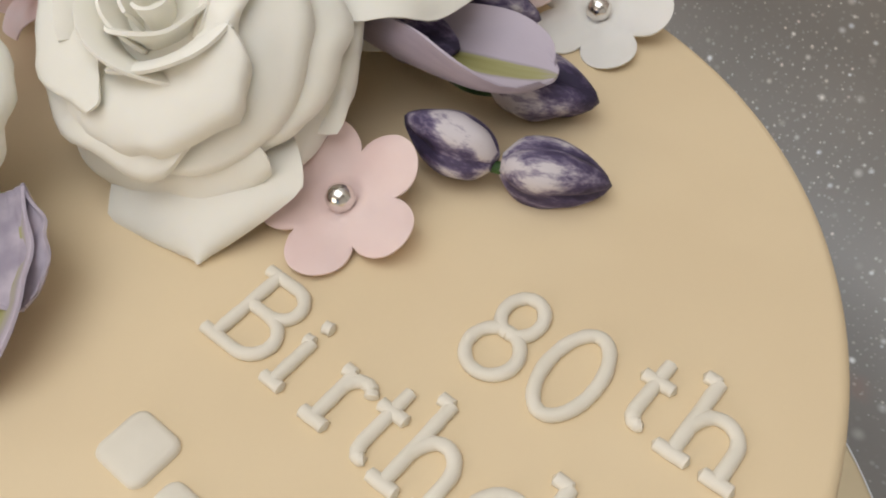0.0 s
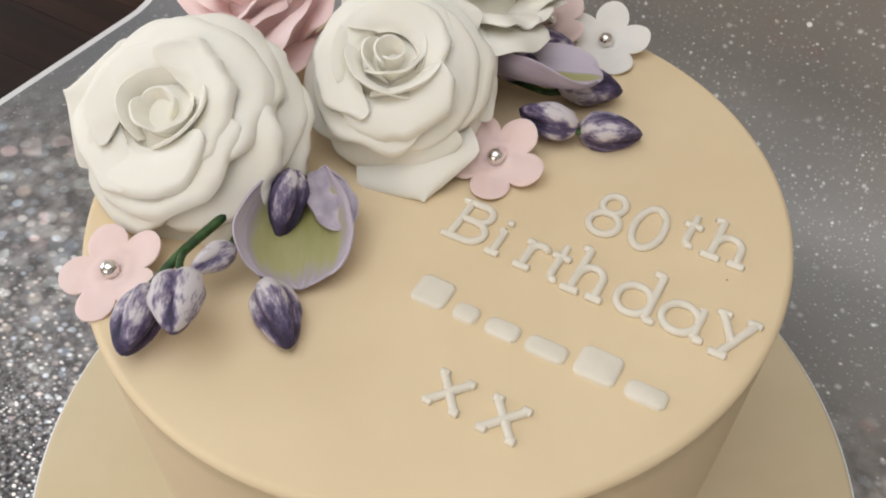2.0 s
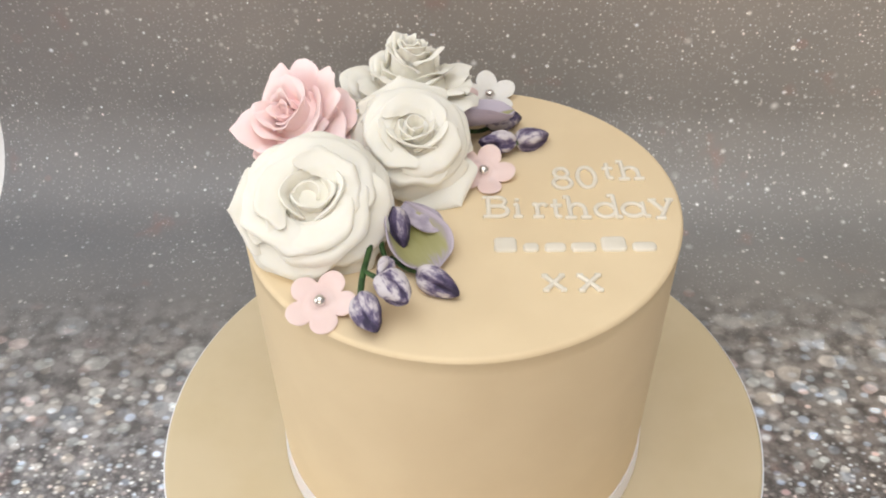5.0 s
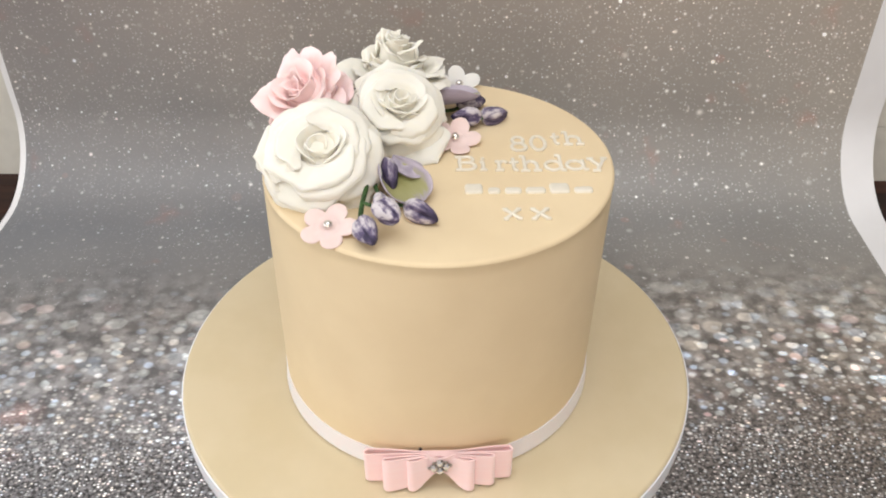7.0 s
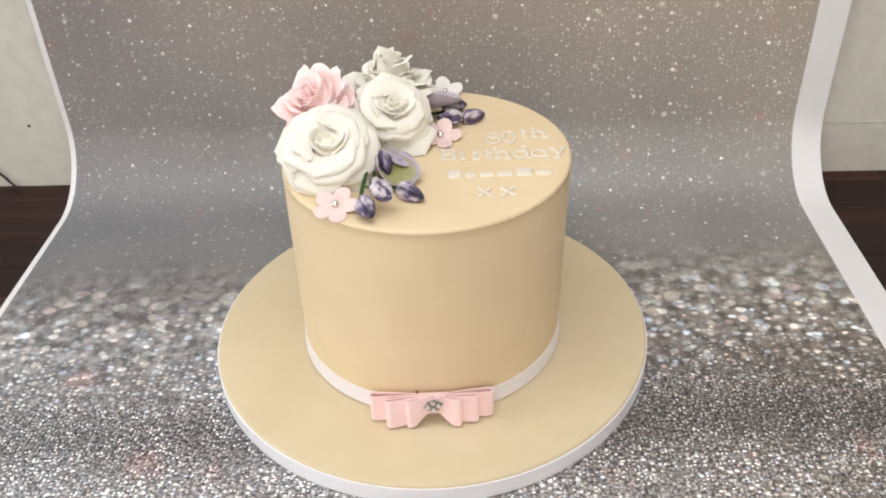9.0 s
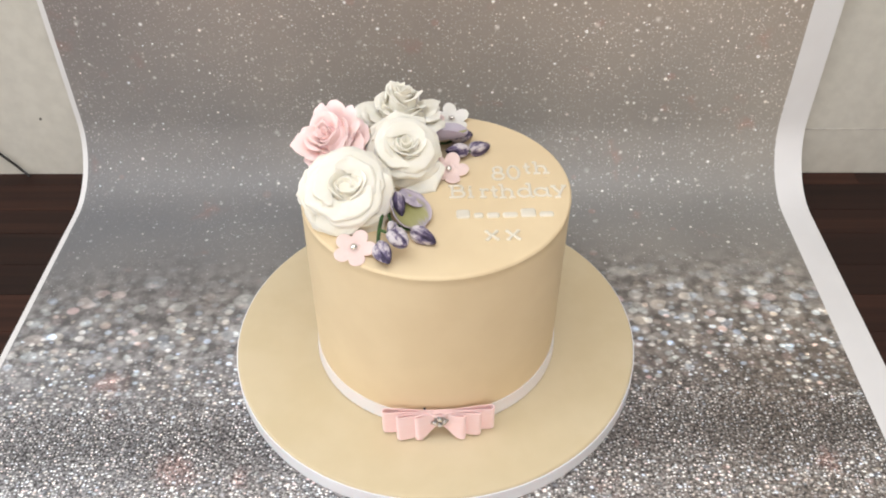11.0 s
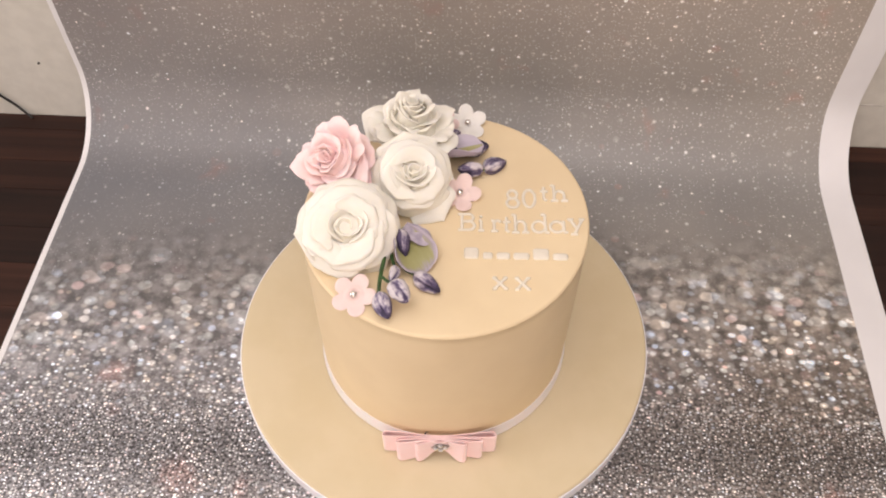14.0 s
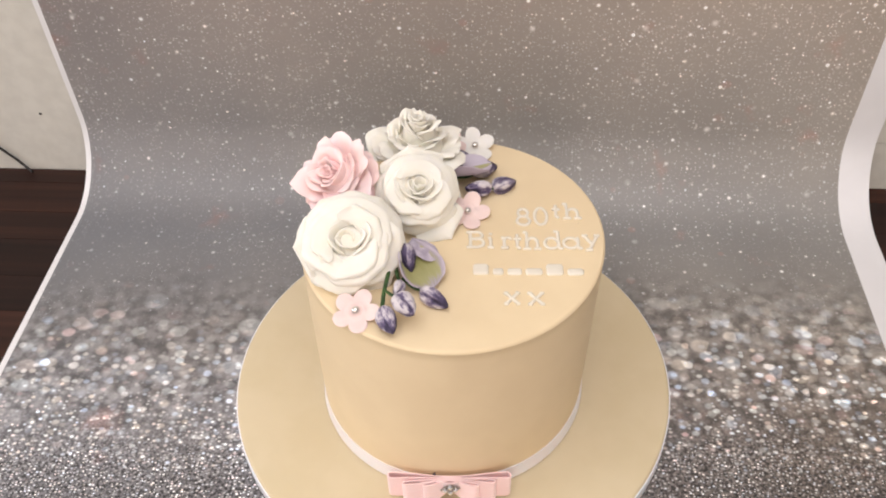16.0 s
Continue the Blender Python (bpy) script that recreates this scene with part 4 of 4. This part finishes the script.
def rose(label, centre, axis, R, mat, seed, spin, curve, heart, layers, wings=(), oval=0.86, ripple=0.06, thick=0.034, nod=0.0, taper=0.66, foot=0.0):
    rng = random.Random(seed)
    m = frame_to(centre, axis, spin)
    t = thing("rose", m, label, "sugar rose", "sugar roses on the cake")
    upright = Matrix.Rotation(radians(-spin), 4, "Z") @ Matrix.Rotation(radians(-nod), 4, "X")  # the heart stands steeper than the rose leans
    for i, (turn, half, r0, top, flare, drop, spiral) in enumerate(heart):
        bm = bmesh.new()
        sheet(bm, wrap_petal(R, radians(turn), half, r0, top, flare, drop, spiral, oval + rng.uniform(-0.08, 0.08), seed * 13 + i, taper, upright, centre=(rng.uniform(-0.03, 0.03), rng.uniform(-0.03, 0.03))), 40, 14, R * thick * 1.3, taper=0.5)
        part("heart_petal", bm, mat, t)
    for li, (cnt, rr, hh, rise, lip, roll, wide, point) in enumerate(() if curve else layers):
        a0 = li * 2.4 + rng.uniform(0, 0.6)
        for k in range(cnt):
            th0 = a0 + 2 * math.pi * (k + rng.uniform(-0.2, 0.2)) / cnt
            bm = bmesh.new()
            fn = rose_petal(R, th0, math.pi / cnt * wide * rng.uniform(0.9, 1.15), rr * rng.uniform(0.94, 1.06), hh + rng.uniform(-0.05, 0.05), rise + rng.uniform(-6, 6), lip * rng.uniform(0.88, 1.15),
                            roll * rng.uniform(0.75, 1.2), point * rng.uniform(0.2, 1.7), seed * 31 + li * 7 + k, 0.20 if li < 3 else 0.12, ripple, foot if li < 5 else 0.0)
            sheet(bm, fn, 24, 20, R * thick, taper=0.55)
            part("petal", bm, mat, t)
    for li, (cnt, start, end, tuck, lift, curl, point, wide) in enumerate(layers if curve else ()):
        a0 = li * 2.4 + rng.uniform(0, 0.6)
        for k in range(cnt):
            th0 = a0 + 2 * math.pi * (k + rng.uniform(-0.14, 0.14)) / cnt
            bm = bmesh.new()
            fn = shell_petal(R, curve, th0, math.pi / cnt * wide * rng.uniform(0.94, 1.10), start, end + rng.uniform(-0.04, 0.04), tuck, lift + rng.uniform(-0.008, 0.008), curl * rng.uniform(0.7, 1.3),
                             point * rng.uniform(0.2, 1.6), 0.045, seed * 31 + li * 7 + k, ripple)
            sheet(bm, fn, 26, 20, R * thick, taper=0.5)
            part("petal", bm, mat, t)
    back = m.inverted()
    for i, (tip, half, lift) in enumerate(wings):
        bm = bmesh.new()
        sheet(bm, wing_petal(R, (back @ Vector(tip)) / R, half, lift, seed + i * 7), 18, 18, R * 0.026, taper=0.6)
        part("petal", bm, mat, t)
    # the paste cone inside, on which the petals are wrapped
    bm = bmesh.new()
    lathe(bm, [(0, -0.62 * R), (0.30 * R, -0.60 * R), (0.60 * R, -0.48 * R), (0.66 * R, -0.22 * R), (0.50 * R, 0.02 * R), (0.40 * R, 0.17 * R), (0.20 * R, 0.20 * R), (0, 0.20 * R)], 24)
    part("core", bm, mat, t)
    return t


rose("large open white sugar rose at the front rim of the cake", (-0.0672, -0.0330, 0.2045), (0.02, -0.58, 0.81), 0.0368, WHITE_PETAL, 3, 20, DOME, HEART_CUP, FULL, [((-0.1032, -0.0404, 0.2075), 0.55, 0.10)], nod=12.0, taper=0.6)
rose("white sugar rose with a pointed drooping outer petal amid the cluster", (-0.0235, 0.0150, 0.2065), (0.15, -0.58, 0.80), 0.0300, WHITE_PETAL, 8, 75, OPEN_DOME, HEART_TUBE, OPEN,
     [((-0.0004, -0.0068, 0.1812), 0.66, 0.18), ((0.0003, 0.0396, 0.2084), 0.70, 0.12), ((-0.0560, 0.0320, 0.2070), 0.70, 0.16), ((-0.0300, 0.0400, 0.2270), 0.75, 0.10)], oval=0.92, nod=22.0, taper=0.35)
rose("upright white sugar rose with thin ruffled petals at the back", (-0.0260, 0.0675, 0.2080), (0.06, 0.04, 1.0), 0.0360, WHITE_PETAL, 13, 38, None, HEART_TIP, TALL, (), 0.95, 0.05, 0.026, foot=1.3)
rose("pink sugar rose with pointed ruffled petals beside white roses", (-0.0810, 0.0270, 0.2105), (-0.40, -0.52, 0.75), 0.0292, PINK_PETAL, 21, 40, None, HEART_BUD, RUFFLED, (), 0.95, 0.06, 0.020)


# ---- five-petalled blossoms with silver balls ----
def blossom(label, ball, tilt_axis, tilt, R, mat, spin, cup=12.0, droop=0.0):
    m = Matrix.Translation((ball[0], ball[1], ball[2])) @ Matrix.Rotation(radians(tilt), 4, Vector(tilt_axis)) @ Matrix.Rotation(radians(spin), 4, "Z")
    t = thing("blossom", m, label, "sugar blossom", "small blossoms on the cake")
    bm = bmesh.new()
    d, rho = 0.62, 0.385
    steps, rings, th = 120, 12, 0.0010
    grid = []
    for side in (1, -1):
        layer = []
        for j in range(1, rings + 1):
            ring = []
            for i in range(steps):
                a = 2 * math.pi * i / steps
                f = (a + math.pi / 5) % (2 * math.pi / 5) - math.pi / 5
                out = d * math.cos(f) + math.sqrt(max(0.0, rho ** 2 - (d * math.sin(f)) ** 2))
                r = out * j / rings
                z = math.tan(radians(cup)) * max(0, r - 0.16) * (1 + 0.25 * math.cos(5 * a)) + 0.02 * noise.noise(Vector((2.5 * r * math.cos(a), 2.5 * r * math.sin(a), spin)))
                z += 0.05 * math.exp(-((r - 0.30) / 0.10) ** 2) - droop * max(0, -math.sin(a + radians(spin))) * r * r
                e = 1.0 if j < rings else 0.45
                ring.append(bm.verts.new((R * r * math.cos(a), R * r * math.sin(a), R * z + side * th / 2 * e)))
            layer.append(ring)
        centre = bm.verts.new((0, 0, side * th / 2))
        for i in range(steps):
            k = (i + 1) % steps
            bm.faces.new((centre, layer[0][i], layer[0][k]) if side > 0 else (centre, layer[0][k], layer[0][i]))
            for a_, b_ in zip(layer, layer[1:]):
                q = (a_[i], b_[i], b_[k], a_[k])
                bm.faces.new(q if side > 0 else q[::-1])
        grid.append(layer[-1])
    for i in range(steps):
        k = (i + 1) % steps
        bm.faces.new((grid[0][i], grid[1][i], grid[1][k], grid[0][k]))
    part("petals", bm, mat, t)
    bm = bmesh.new()
    bmesh.ops.create_uvsphere(bm, u_segments=28, v_segments=18, radius=0.00275)
    bmesh.ops.translate(bm, vec=(0, 0, 0.0018), verts=bm.verts)
    part("ball", bm, SILVER, t, "shiny silver sugar ball")


blossom("pale pink five-petalled sugar blossom lying beside a white rose", (0.0108, 0.0186, 0.1830), (1, 0.30, 0), 19, 0.0158, PALE_PINK, 71, 13)
blossom("white five-petalled sugar blossom near the back rim", (0.0168, 0.0925, 0.1832), (1, 0.3, 0), 22, 0.0155, WHITE_BLOSSOM, 100)
blossom("pale pink five-petalled sugar blossom drooping over the front rim", (-0.0614, -0.0742, 0.1828), (1, -0.3, 0), 14, 0.0158, PALE_PINK, 65, 7, 0.1)
blossom("pale pink sugar blossom half hidden behind the lilac flower", (-0.0030, 0.0885, 0.1872), (1, 0.0, 0), 22, 0.0135, PALE_PINK, 60)


# ---- freesias ----
def bud(bm, base, tip, R):
    """A three-ridged pointed bud from base to tip, built along z first."""
    L = (Vector(tip) - Vector(base)).length
    steps, rows = 30, 18
    ridge, along = bm.verts.layers.float.new("ridge"), bm.verts.layers.float.new("along")
    rings = []
    for j in range(rows + 1):
        v = j / rows
        p = (math.sin(math.pi * min(1.0, v ** 0.76)) ** 0.62) * (1 - 0.12 * v) if v < 1 else 0
        p = max(p, 0.30 * (1 - v) ** 3 if v < 0.5 else 0.0)
        if j == rows:
            rings.append([bm.verts.new((0, 0, L))])
            rings[-1][0][along], rings[-1][0][ridge] = 1.0, 0.5
            continue
        ring = []
        for i in range(steps):
            a = 2 * math.pi * i / steps
            groove = abs(math.sin(1.5 * a + 0.5 * v)) ** 0.55
            r = R * p * (0.62 + 0.42 * groove) * (1 + 0.10 * noise.noise(Vector((math.cos(a) * 2, math.sin(a) * 2, v * 4 + R * 9000))))
            ring.append(bm.verts.new((r * math.cos(a), r * math.sin(a), L * v)))
            ring[-1][ridge], ring[-1][along] = groove, v
        rings.append(ring)
    for a_, b_ in zip(rings, rings[1:]):
        for i in range(steps):
            k = (i + 1) % steps
            if len(b_) == 1:
                bm.faces.new((a_[i], a_[k], b_[0]))
            else:
                bm.faces.new((a_[i], a_[k], b_[k], b_[i]))
    bm.faces.new(rings[0][::-1])


def bud_part(parent, base, tip, R, spin, label, mat=None):
    bm = bmesh.new()
    bud(bm, base, tip, R)
    ob = part("bud", bm, mat or BUD, parent, label)
    d = Vector(tip) - Vector(base)
    ob.matrix_basis = Matrix.Translation(base) @ d.to_track_quat("Z", "Y").to_matrix().to_4x4() @ Matrix.Rotation(radians(spin), 4, "Z")
    return ob


def stem_part(parent, pts, r=0.0011):
    bm = bmesh.new()
    tube(bm, smooth_line(pts, 7), r, 8)
    return part("stem", bm, STEM_GREEN, parent)


def spoon(parent, base, tip, wide_l, wide_r, cup, curl_l, curl_r, label, up=(0, 0, 1), arch=0.2, mat=None):
    """A broad spoon-shaped petal from base to tip, its sides curled up by curl_l and curl_r."""
    base, tip = Vector(base), Vector(tip)
    y = (tip - base)
    L = y.length
    y.normalize()
    z = Vector(up) - y * Vector(up).dot(y)
    z.normalize()
    x = y.cross(z)
    bm = bmesh.new()

    def fn(u, v):
        w = 2 * u - 1
        full = 0.38 + 0.62 * math.sin(min(1.0, v * 1.15 + 0.04) * math.pi * 0.62) ** 0.9
        rnd = math.sqrt(max(0.0, 1 - (max(0.0, v - 0.48) / 0.53) ** 3.0)) if v > 0.48 else 1.0
        half = (wide_l if w < 0 else wide_r) * full * max(0.05, rnd)
        curl = (curl_l if w < 0 else curl_r) * (1 - 0.60 * v * v)
        ang = abs(w) ** 1.25 * curl
        across = half / curl * math.sin(ang)
        rise = half / curl * (1 - math.cos(ang))
        side = 1 if w > 0 else -1
        wave = 0.0009 * noise.noise(Vector((u * 5, v * 4, L * 300))) * (0.3 + abs(w))
        return base + y * (L * v * (1 - 0.04 * w * w)) + x * (side * across + wave) + z * (rise + cup * (1 - math.sin(math.pi * min(1, v))) * 0.5 - arch * L * v * (1 - v) + wave)

    sheet(bm, fn, 26, 20, 0.0008, "petal")
    return part("petal", bm, mat or TRUMPET, parent, label)


def freesia_front():
    t = thing("freesia_spray", pose(0, 0, TOP), "violet freesia spray with open flower, buds and green stems", "sugar freesia", "freesia sprays on the cake")
    stem_part(t, [(-0.0400, -0.0300, 0.0150), (-0.0412, -0.0467, 0.0118), (-0.0434, -0.0643, 0.0105), (-0.0441, -0.0775, 0.0082)], 0.0014)
    stem_part(t, [(-0.0432, -0.0630, 0.0108), (-0.0392, -0.0685, 0.0130), (-0.0348, -0.0725, 0.0142)])
    stem_part(t, [(-0.0370, -0.0330, 0.0100), (-0.0365, -0.0450, 0.0090), (-0.0335, -0.0560, 0.0095)], 0.0012)
    stem_part(t, [(-0.0330, -0.0450, 0.0025), (-0.0260, -0.0530, 0.0030), (-0.0190, -0.0585, 0.0052)])
    bud_part(t, (-0.0200, -0.0580, 0.0058), (-0.0022, -0.0718, 0.0036), 0.0070, 40, "dark violet bud streaked with white")
    bud_part(t, (-0.0348, -0.0718, 0.0150), (-0.0232, -0.0888, 0.0165), 0.0076, 100, "pale pinkish white bud streaked violet", BUD_PALE)
    bud_part(t, (-0.0442, -0.0758, 0.0080), (-0.0362, -0.0962, 0.0072), 0.0072, 10, "violet and white pointed bud")
    bud_part(t, (-0.0328, -0.0545, 0.0095), (-0.0358, -0.0690, 0.0120), 0.0043, 60, "small dusty lilac bud", BUD_PALE)
    spoon(t, (-0.0320, -0.0215, 0.0095), (-0.0118, -0.0535, 0.0014), 0.0172, 0.0240, 0.003, 0.9, 1.95, "broad spoon petal, lilac with yellow-green throat", (-0.10, 0.02, 1.0), 0.04)
    spoon(t, (-0.0285, -0.0205, 0.0125), (-0.0090, -0.0330, 0.0088), 0.0066, 0.0074, 0.0, 0.8, 0.6, "lilac petal folded over", (0.40, -0.45, 0.80), 0.1, LILAC)
    bud_part(t, (-0.0310, -0.0275, 0.0175), (-0.0272, -0.0432, 0.0050), 0.0064, 150, "dark violet inner bud in the throat")


freesia_front()


def freesia_back():
    t = thing("freesia_spray", pose(0, 0, TOP), "violet freesia spray with folded lilac petal and buds", "sugar freesia", "freesia sprays on the cake")
    bud_part(t, (0.0290, 0.0415, 0.0058), (0.0468, 0.0514, 0.0034), 0.0070, 200, "violet bud streaked with white")
    bud_part(t, (0.0285, 0.0402, 0.0072), (0.0088, 0.0382, 0.0085), 0.0066, 20, "violet bud with a white patch")
    bud_part(t, (0.0140, 0.0580, 0.0070), (0.0335, 0.0672, 0.0048), 0.0074, 120, "dark violet pointed bud")
    bud_part(t, (-0.0055, 0.0715, 0.0110), (0.0118, 0.0778, 0.0080), 0.0058, 70, "dark violet bud")
    bud_part(t, (-0.0070, 0.0520, 0.0125), (0.0092, 0.0545, 0.0140), 0.0060, 260, "dark violet inner bud in the throat")
    stem_part(t, [(0.0255, 0.0402, 0.0055), (0.0285, 0.0405, 0.0055), (0.0315, 0.0422, 0.0056)], 0.0012)
    stem_part(t, [(-0.010, 0.058, 0.0035), (0.000, 0.0580, 0.0025), (0.010, 0.0570, 0.003), (0.018, 0.0590, 0.0050)], 0.0012)
    spoon(t, (-0.0110, 0.0500, 0.0105), (0.0288, 0.0585, 0.0132), 0.0135, 0.0225, 0.003, 0.6, 2.3, "folded lilac petal with olive streaks", (0.0, -0.10, 1.0), 0.05, TRUMPET_PALE)


freesia_back()


# ---- raised lettering ----
def ell(cx, cy, rx, ry, a0, a1, k=14):
    return [(cx + rx * math.cos(radians(a0 + (a1 - a0) * i / k)), cy + ry * math.sin(radians(a0 + (a1 - a0) * i / k))) for i in range(k + 1)]


# strokes in a cell one letter wide and one high; x-height 0.64
GLYPHS = {
    "B": [[(0.22, 0.0), (0.22, 1.0)], [(0.02, 1.0), (0.55, 1.0)] + ell(0.58, 0.77, 0.30, 0.23, 90, -90) + [(0.22, 0.54)], [(0.55, 0.54)] + ell(0.60, 0.27, 0.36, 0.27, 90, -90) + [(0.02, 0.0)]],
    "i": [[(0.5, 0.0), (0.5, 0.62)], [(0.28, 0.62), (0.5, 0.62)], [(0.2, 0.0), (0.8, 0.0)], [(0.40, 0.86), (0.62, 0.88)]],
    "r": [[(0.3, 0.0), (0.3, 0.64)], [(0.08, 0.64), (0.3, 0.64)], [(0.05, 0.0), (0.6, 0.0)], [(0.3, 0.42)] + ell(0.62, 0.42, 0.32, 0.22, 180, 60)[3:], [(0.80, 0.60), (0.86, 0.55)]],
    "t": [[(0.45, 0.98), (0.42, 0.2)] + ell(0.60, 0.2, 0.18, 0.2, 180, 300), [(0.12, 0.66), (0.82, 0.66)]],
    "h": [[(0.22, 0.0), (0.22, 1.0)], [(0.04, 1.0), (0.22, 1.0)], [(0.02, 0.0), (0.42, 0.0)], [(0.22, 0.38)] + ell(0.52, 0.38, 0.28, 0.26, 160, 0) + [(0.80, 0.0)], [(0.62, 0.0), (0.98, 0.0)]],
    "d": [[(0.78, 0.0), (0.78, 1.0)], [(0.58, 1.0), (0.78, 1.0)], [(0.78, 0.0), (0.98, 0.0)], ell(0.42, 0.31, 0.36, 0.31, 0, 360, 24)],
    "a": [[(0.80, 0.64), (0.80, 0.0)], [(0.80, 0.0), (0.99, 0.0)], ell(0.42, 0.31, 0.38, 0.31, 0, 360, 24)],
    "y": [[(0.12, 0.64), (0.52, 0.08)], [(0.88, 0.64), (0.34, -0.28)], [(0.0, 0.64), (0.30, 0.64)], [(0.70, 0.64), (1.0, 0.64)], [(0.14, -0.28), (0.52, -0.28)]],
    "8": [ell(0.5, 0.76, 0.34, 0.24, -90, 270, 26), ell(0.5, 0.27, 0.44, 0.27, 90, 450, 28)],
    "0": [ell(0.5, 0.5, 0.42, 0.5, 0, 360, 32)],
    "x": [[(0.1, 0.0), (0.9, 1.0)], [(0.1, 1.0), (0.9, 0.0)], [(0.0, 1.0), (0.24, 1.0)], [(0.78, 1.0), (1.0, 1.0)], [(0.0, 0.0), (0.24, 0.0)], [(0.78, 0.0), (1.0, 0.0)]],
}


def letter(parent, ch, x0, x1, y0, y1, r=0.00122, lean=0.0):
    bm = bmesh.new()
    for k, st in enumerate(GLYPHS[ch]):
        pts = [(x0 + (x1 - x0) * a + lean * b, y0 + (y1 - y0) * b, 0.0005) for a, b in st]
        if len(pts) == 2:
            p, q = Vector(pts[0]), Vector(pts[1])
            k2 = max(2, int((q - p).length / 0.0012))
            pts = [p.lerp(q, i / k2) for i in range(k2 + 1)]
        rng = random.Random(ord(ch) * 7 + k)
        tube(bm, pts, r, 10, 0.85, [1 + rng.uniform(-0.06, 0.06) for _ in pts])
    part("letter", bm, LETTER_WHITE, parent)


def word(label, letters):
    t = thing("icing_lettering", pose(0, 0, TOP), label, "lettering", "raised lettering on the cake")
    for row in letters:
        letter(t, *row)
    return t


word("raised white icing lettering reading 80th on the cake top", [("8", 0.0452, 0.0552, 0.0072, 0.0240), ("0", 0.0574, 0.0678, 0.0076, 0.0246), ("t", 0.0705, 0.0778, 0.0150, 0.0276), ("h", 0.0786, 0.0915, 0.0142, 0.0290)])
word("raised white icing lettering reading Birthday on the cake top", [
    ("B", 0.0098, 0.0222, -0.0142, 0.0006), ("i", 0.0232, 0.0298, -0.0145, 0.0002), ("r", 0.0334, 0.0420, -0.0150, 0.0000), ("t", 0.0418, 0.0490, -0.0154, -0.0020),
    ("h", 0.0488, 0.0612, -0.0162, 0.0000), ("d", 0.0630, 0.0762, -0.0162, 0.0004), ("a", 0.0762, 0.0893, -0.0160, 0.0000), ("y", 0.0900, 0.1018, -0.0134, 0.0016)])
word("two raised white icing crosses as kisses on the cake top", [("x", 0.0342, 0.0440, -0.0662, -0.0570), ("x", 0.0496, 0.0598, -0.0666, -0.0572)])


def name_bars():
    """The name is not lettered: one plain raised bar a letter."""
    t = thing("icing_bars", pose(0, 0, TOP), "row of plain raised white icing bars below the greeting", "lettering", "raised lettering on the cake")
    for x0, x1, h in ((0.0140, 0.0245, 0.0100), (0.0272, 0.0345, 0.0060), (0.0370, 0.0468, 0.0060), (0.0490, 0.0606, 0.0060), (0.0630, 0.0745, 0.0100), (0.0770, 0.0880, 0.0060)):
        bm = bmesh.new()
        y = -0.0402 - 0.0012 * (x0 - 0.0135) / 0.075
        corner = 0.0022
        outline = []
        for cx, cy, a0 in ((x1 - corner, y + h - corner, 0), (x0 + corner, y + h - corner, 90), (x0 + corner, y + corner, 180), (x1 - corner, y + corner, 270)):
            outline += [(cx, cy, radians(a0 + 15 * i)) for i in range(7)]
        rings = []
        for inset, z in ((0.0, -0.0004), (0.0, 0.0006), (0.0004, 0.0011), (0.0011, 0.00135)):
            rings.append([bm.verts.new((cx + (corner - inset) * math.cos(a), cy + (corner - inset) * math.sin(a), z)) for cx, cy, a in outline])
        for lo, hi in zip(rings, rings[1:]):
            for i in range(len(outline)):
                j = (i + 1) % len(outline)
                bm.faces.new((lo[i], lo[j], hi[j], hi[i]))
        bm.faces.new(rings[-1])
        part("bar", bm, LETTER_WHITE, t)


name_bars()


# ---- a crumb on the icing ----
def crumb():
    bm = bmesh.new()
    bmesh.ops.create_icosphere(bm, subdivisions=1, radius=0.00022)
    ob = new("crumb", mesh_of(bm, "crumb", CABLE_BLACK))
    ob.matrix_world = pose(0.0885, 0.0084, TOP + 0.0001)
    tagged(ob, "tiny dark crumb on the ivory icing", "crumb")


crumb()
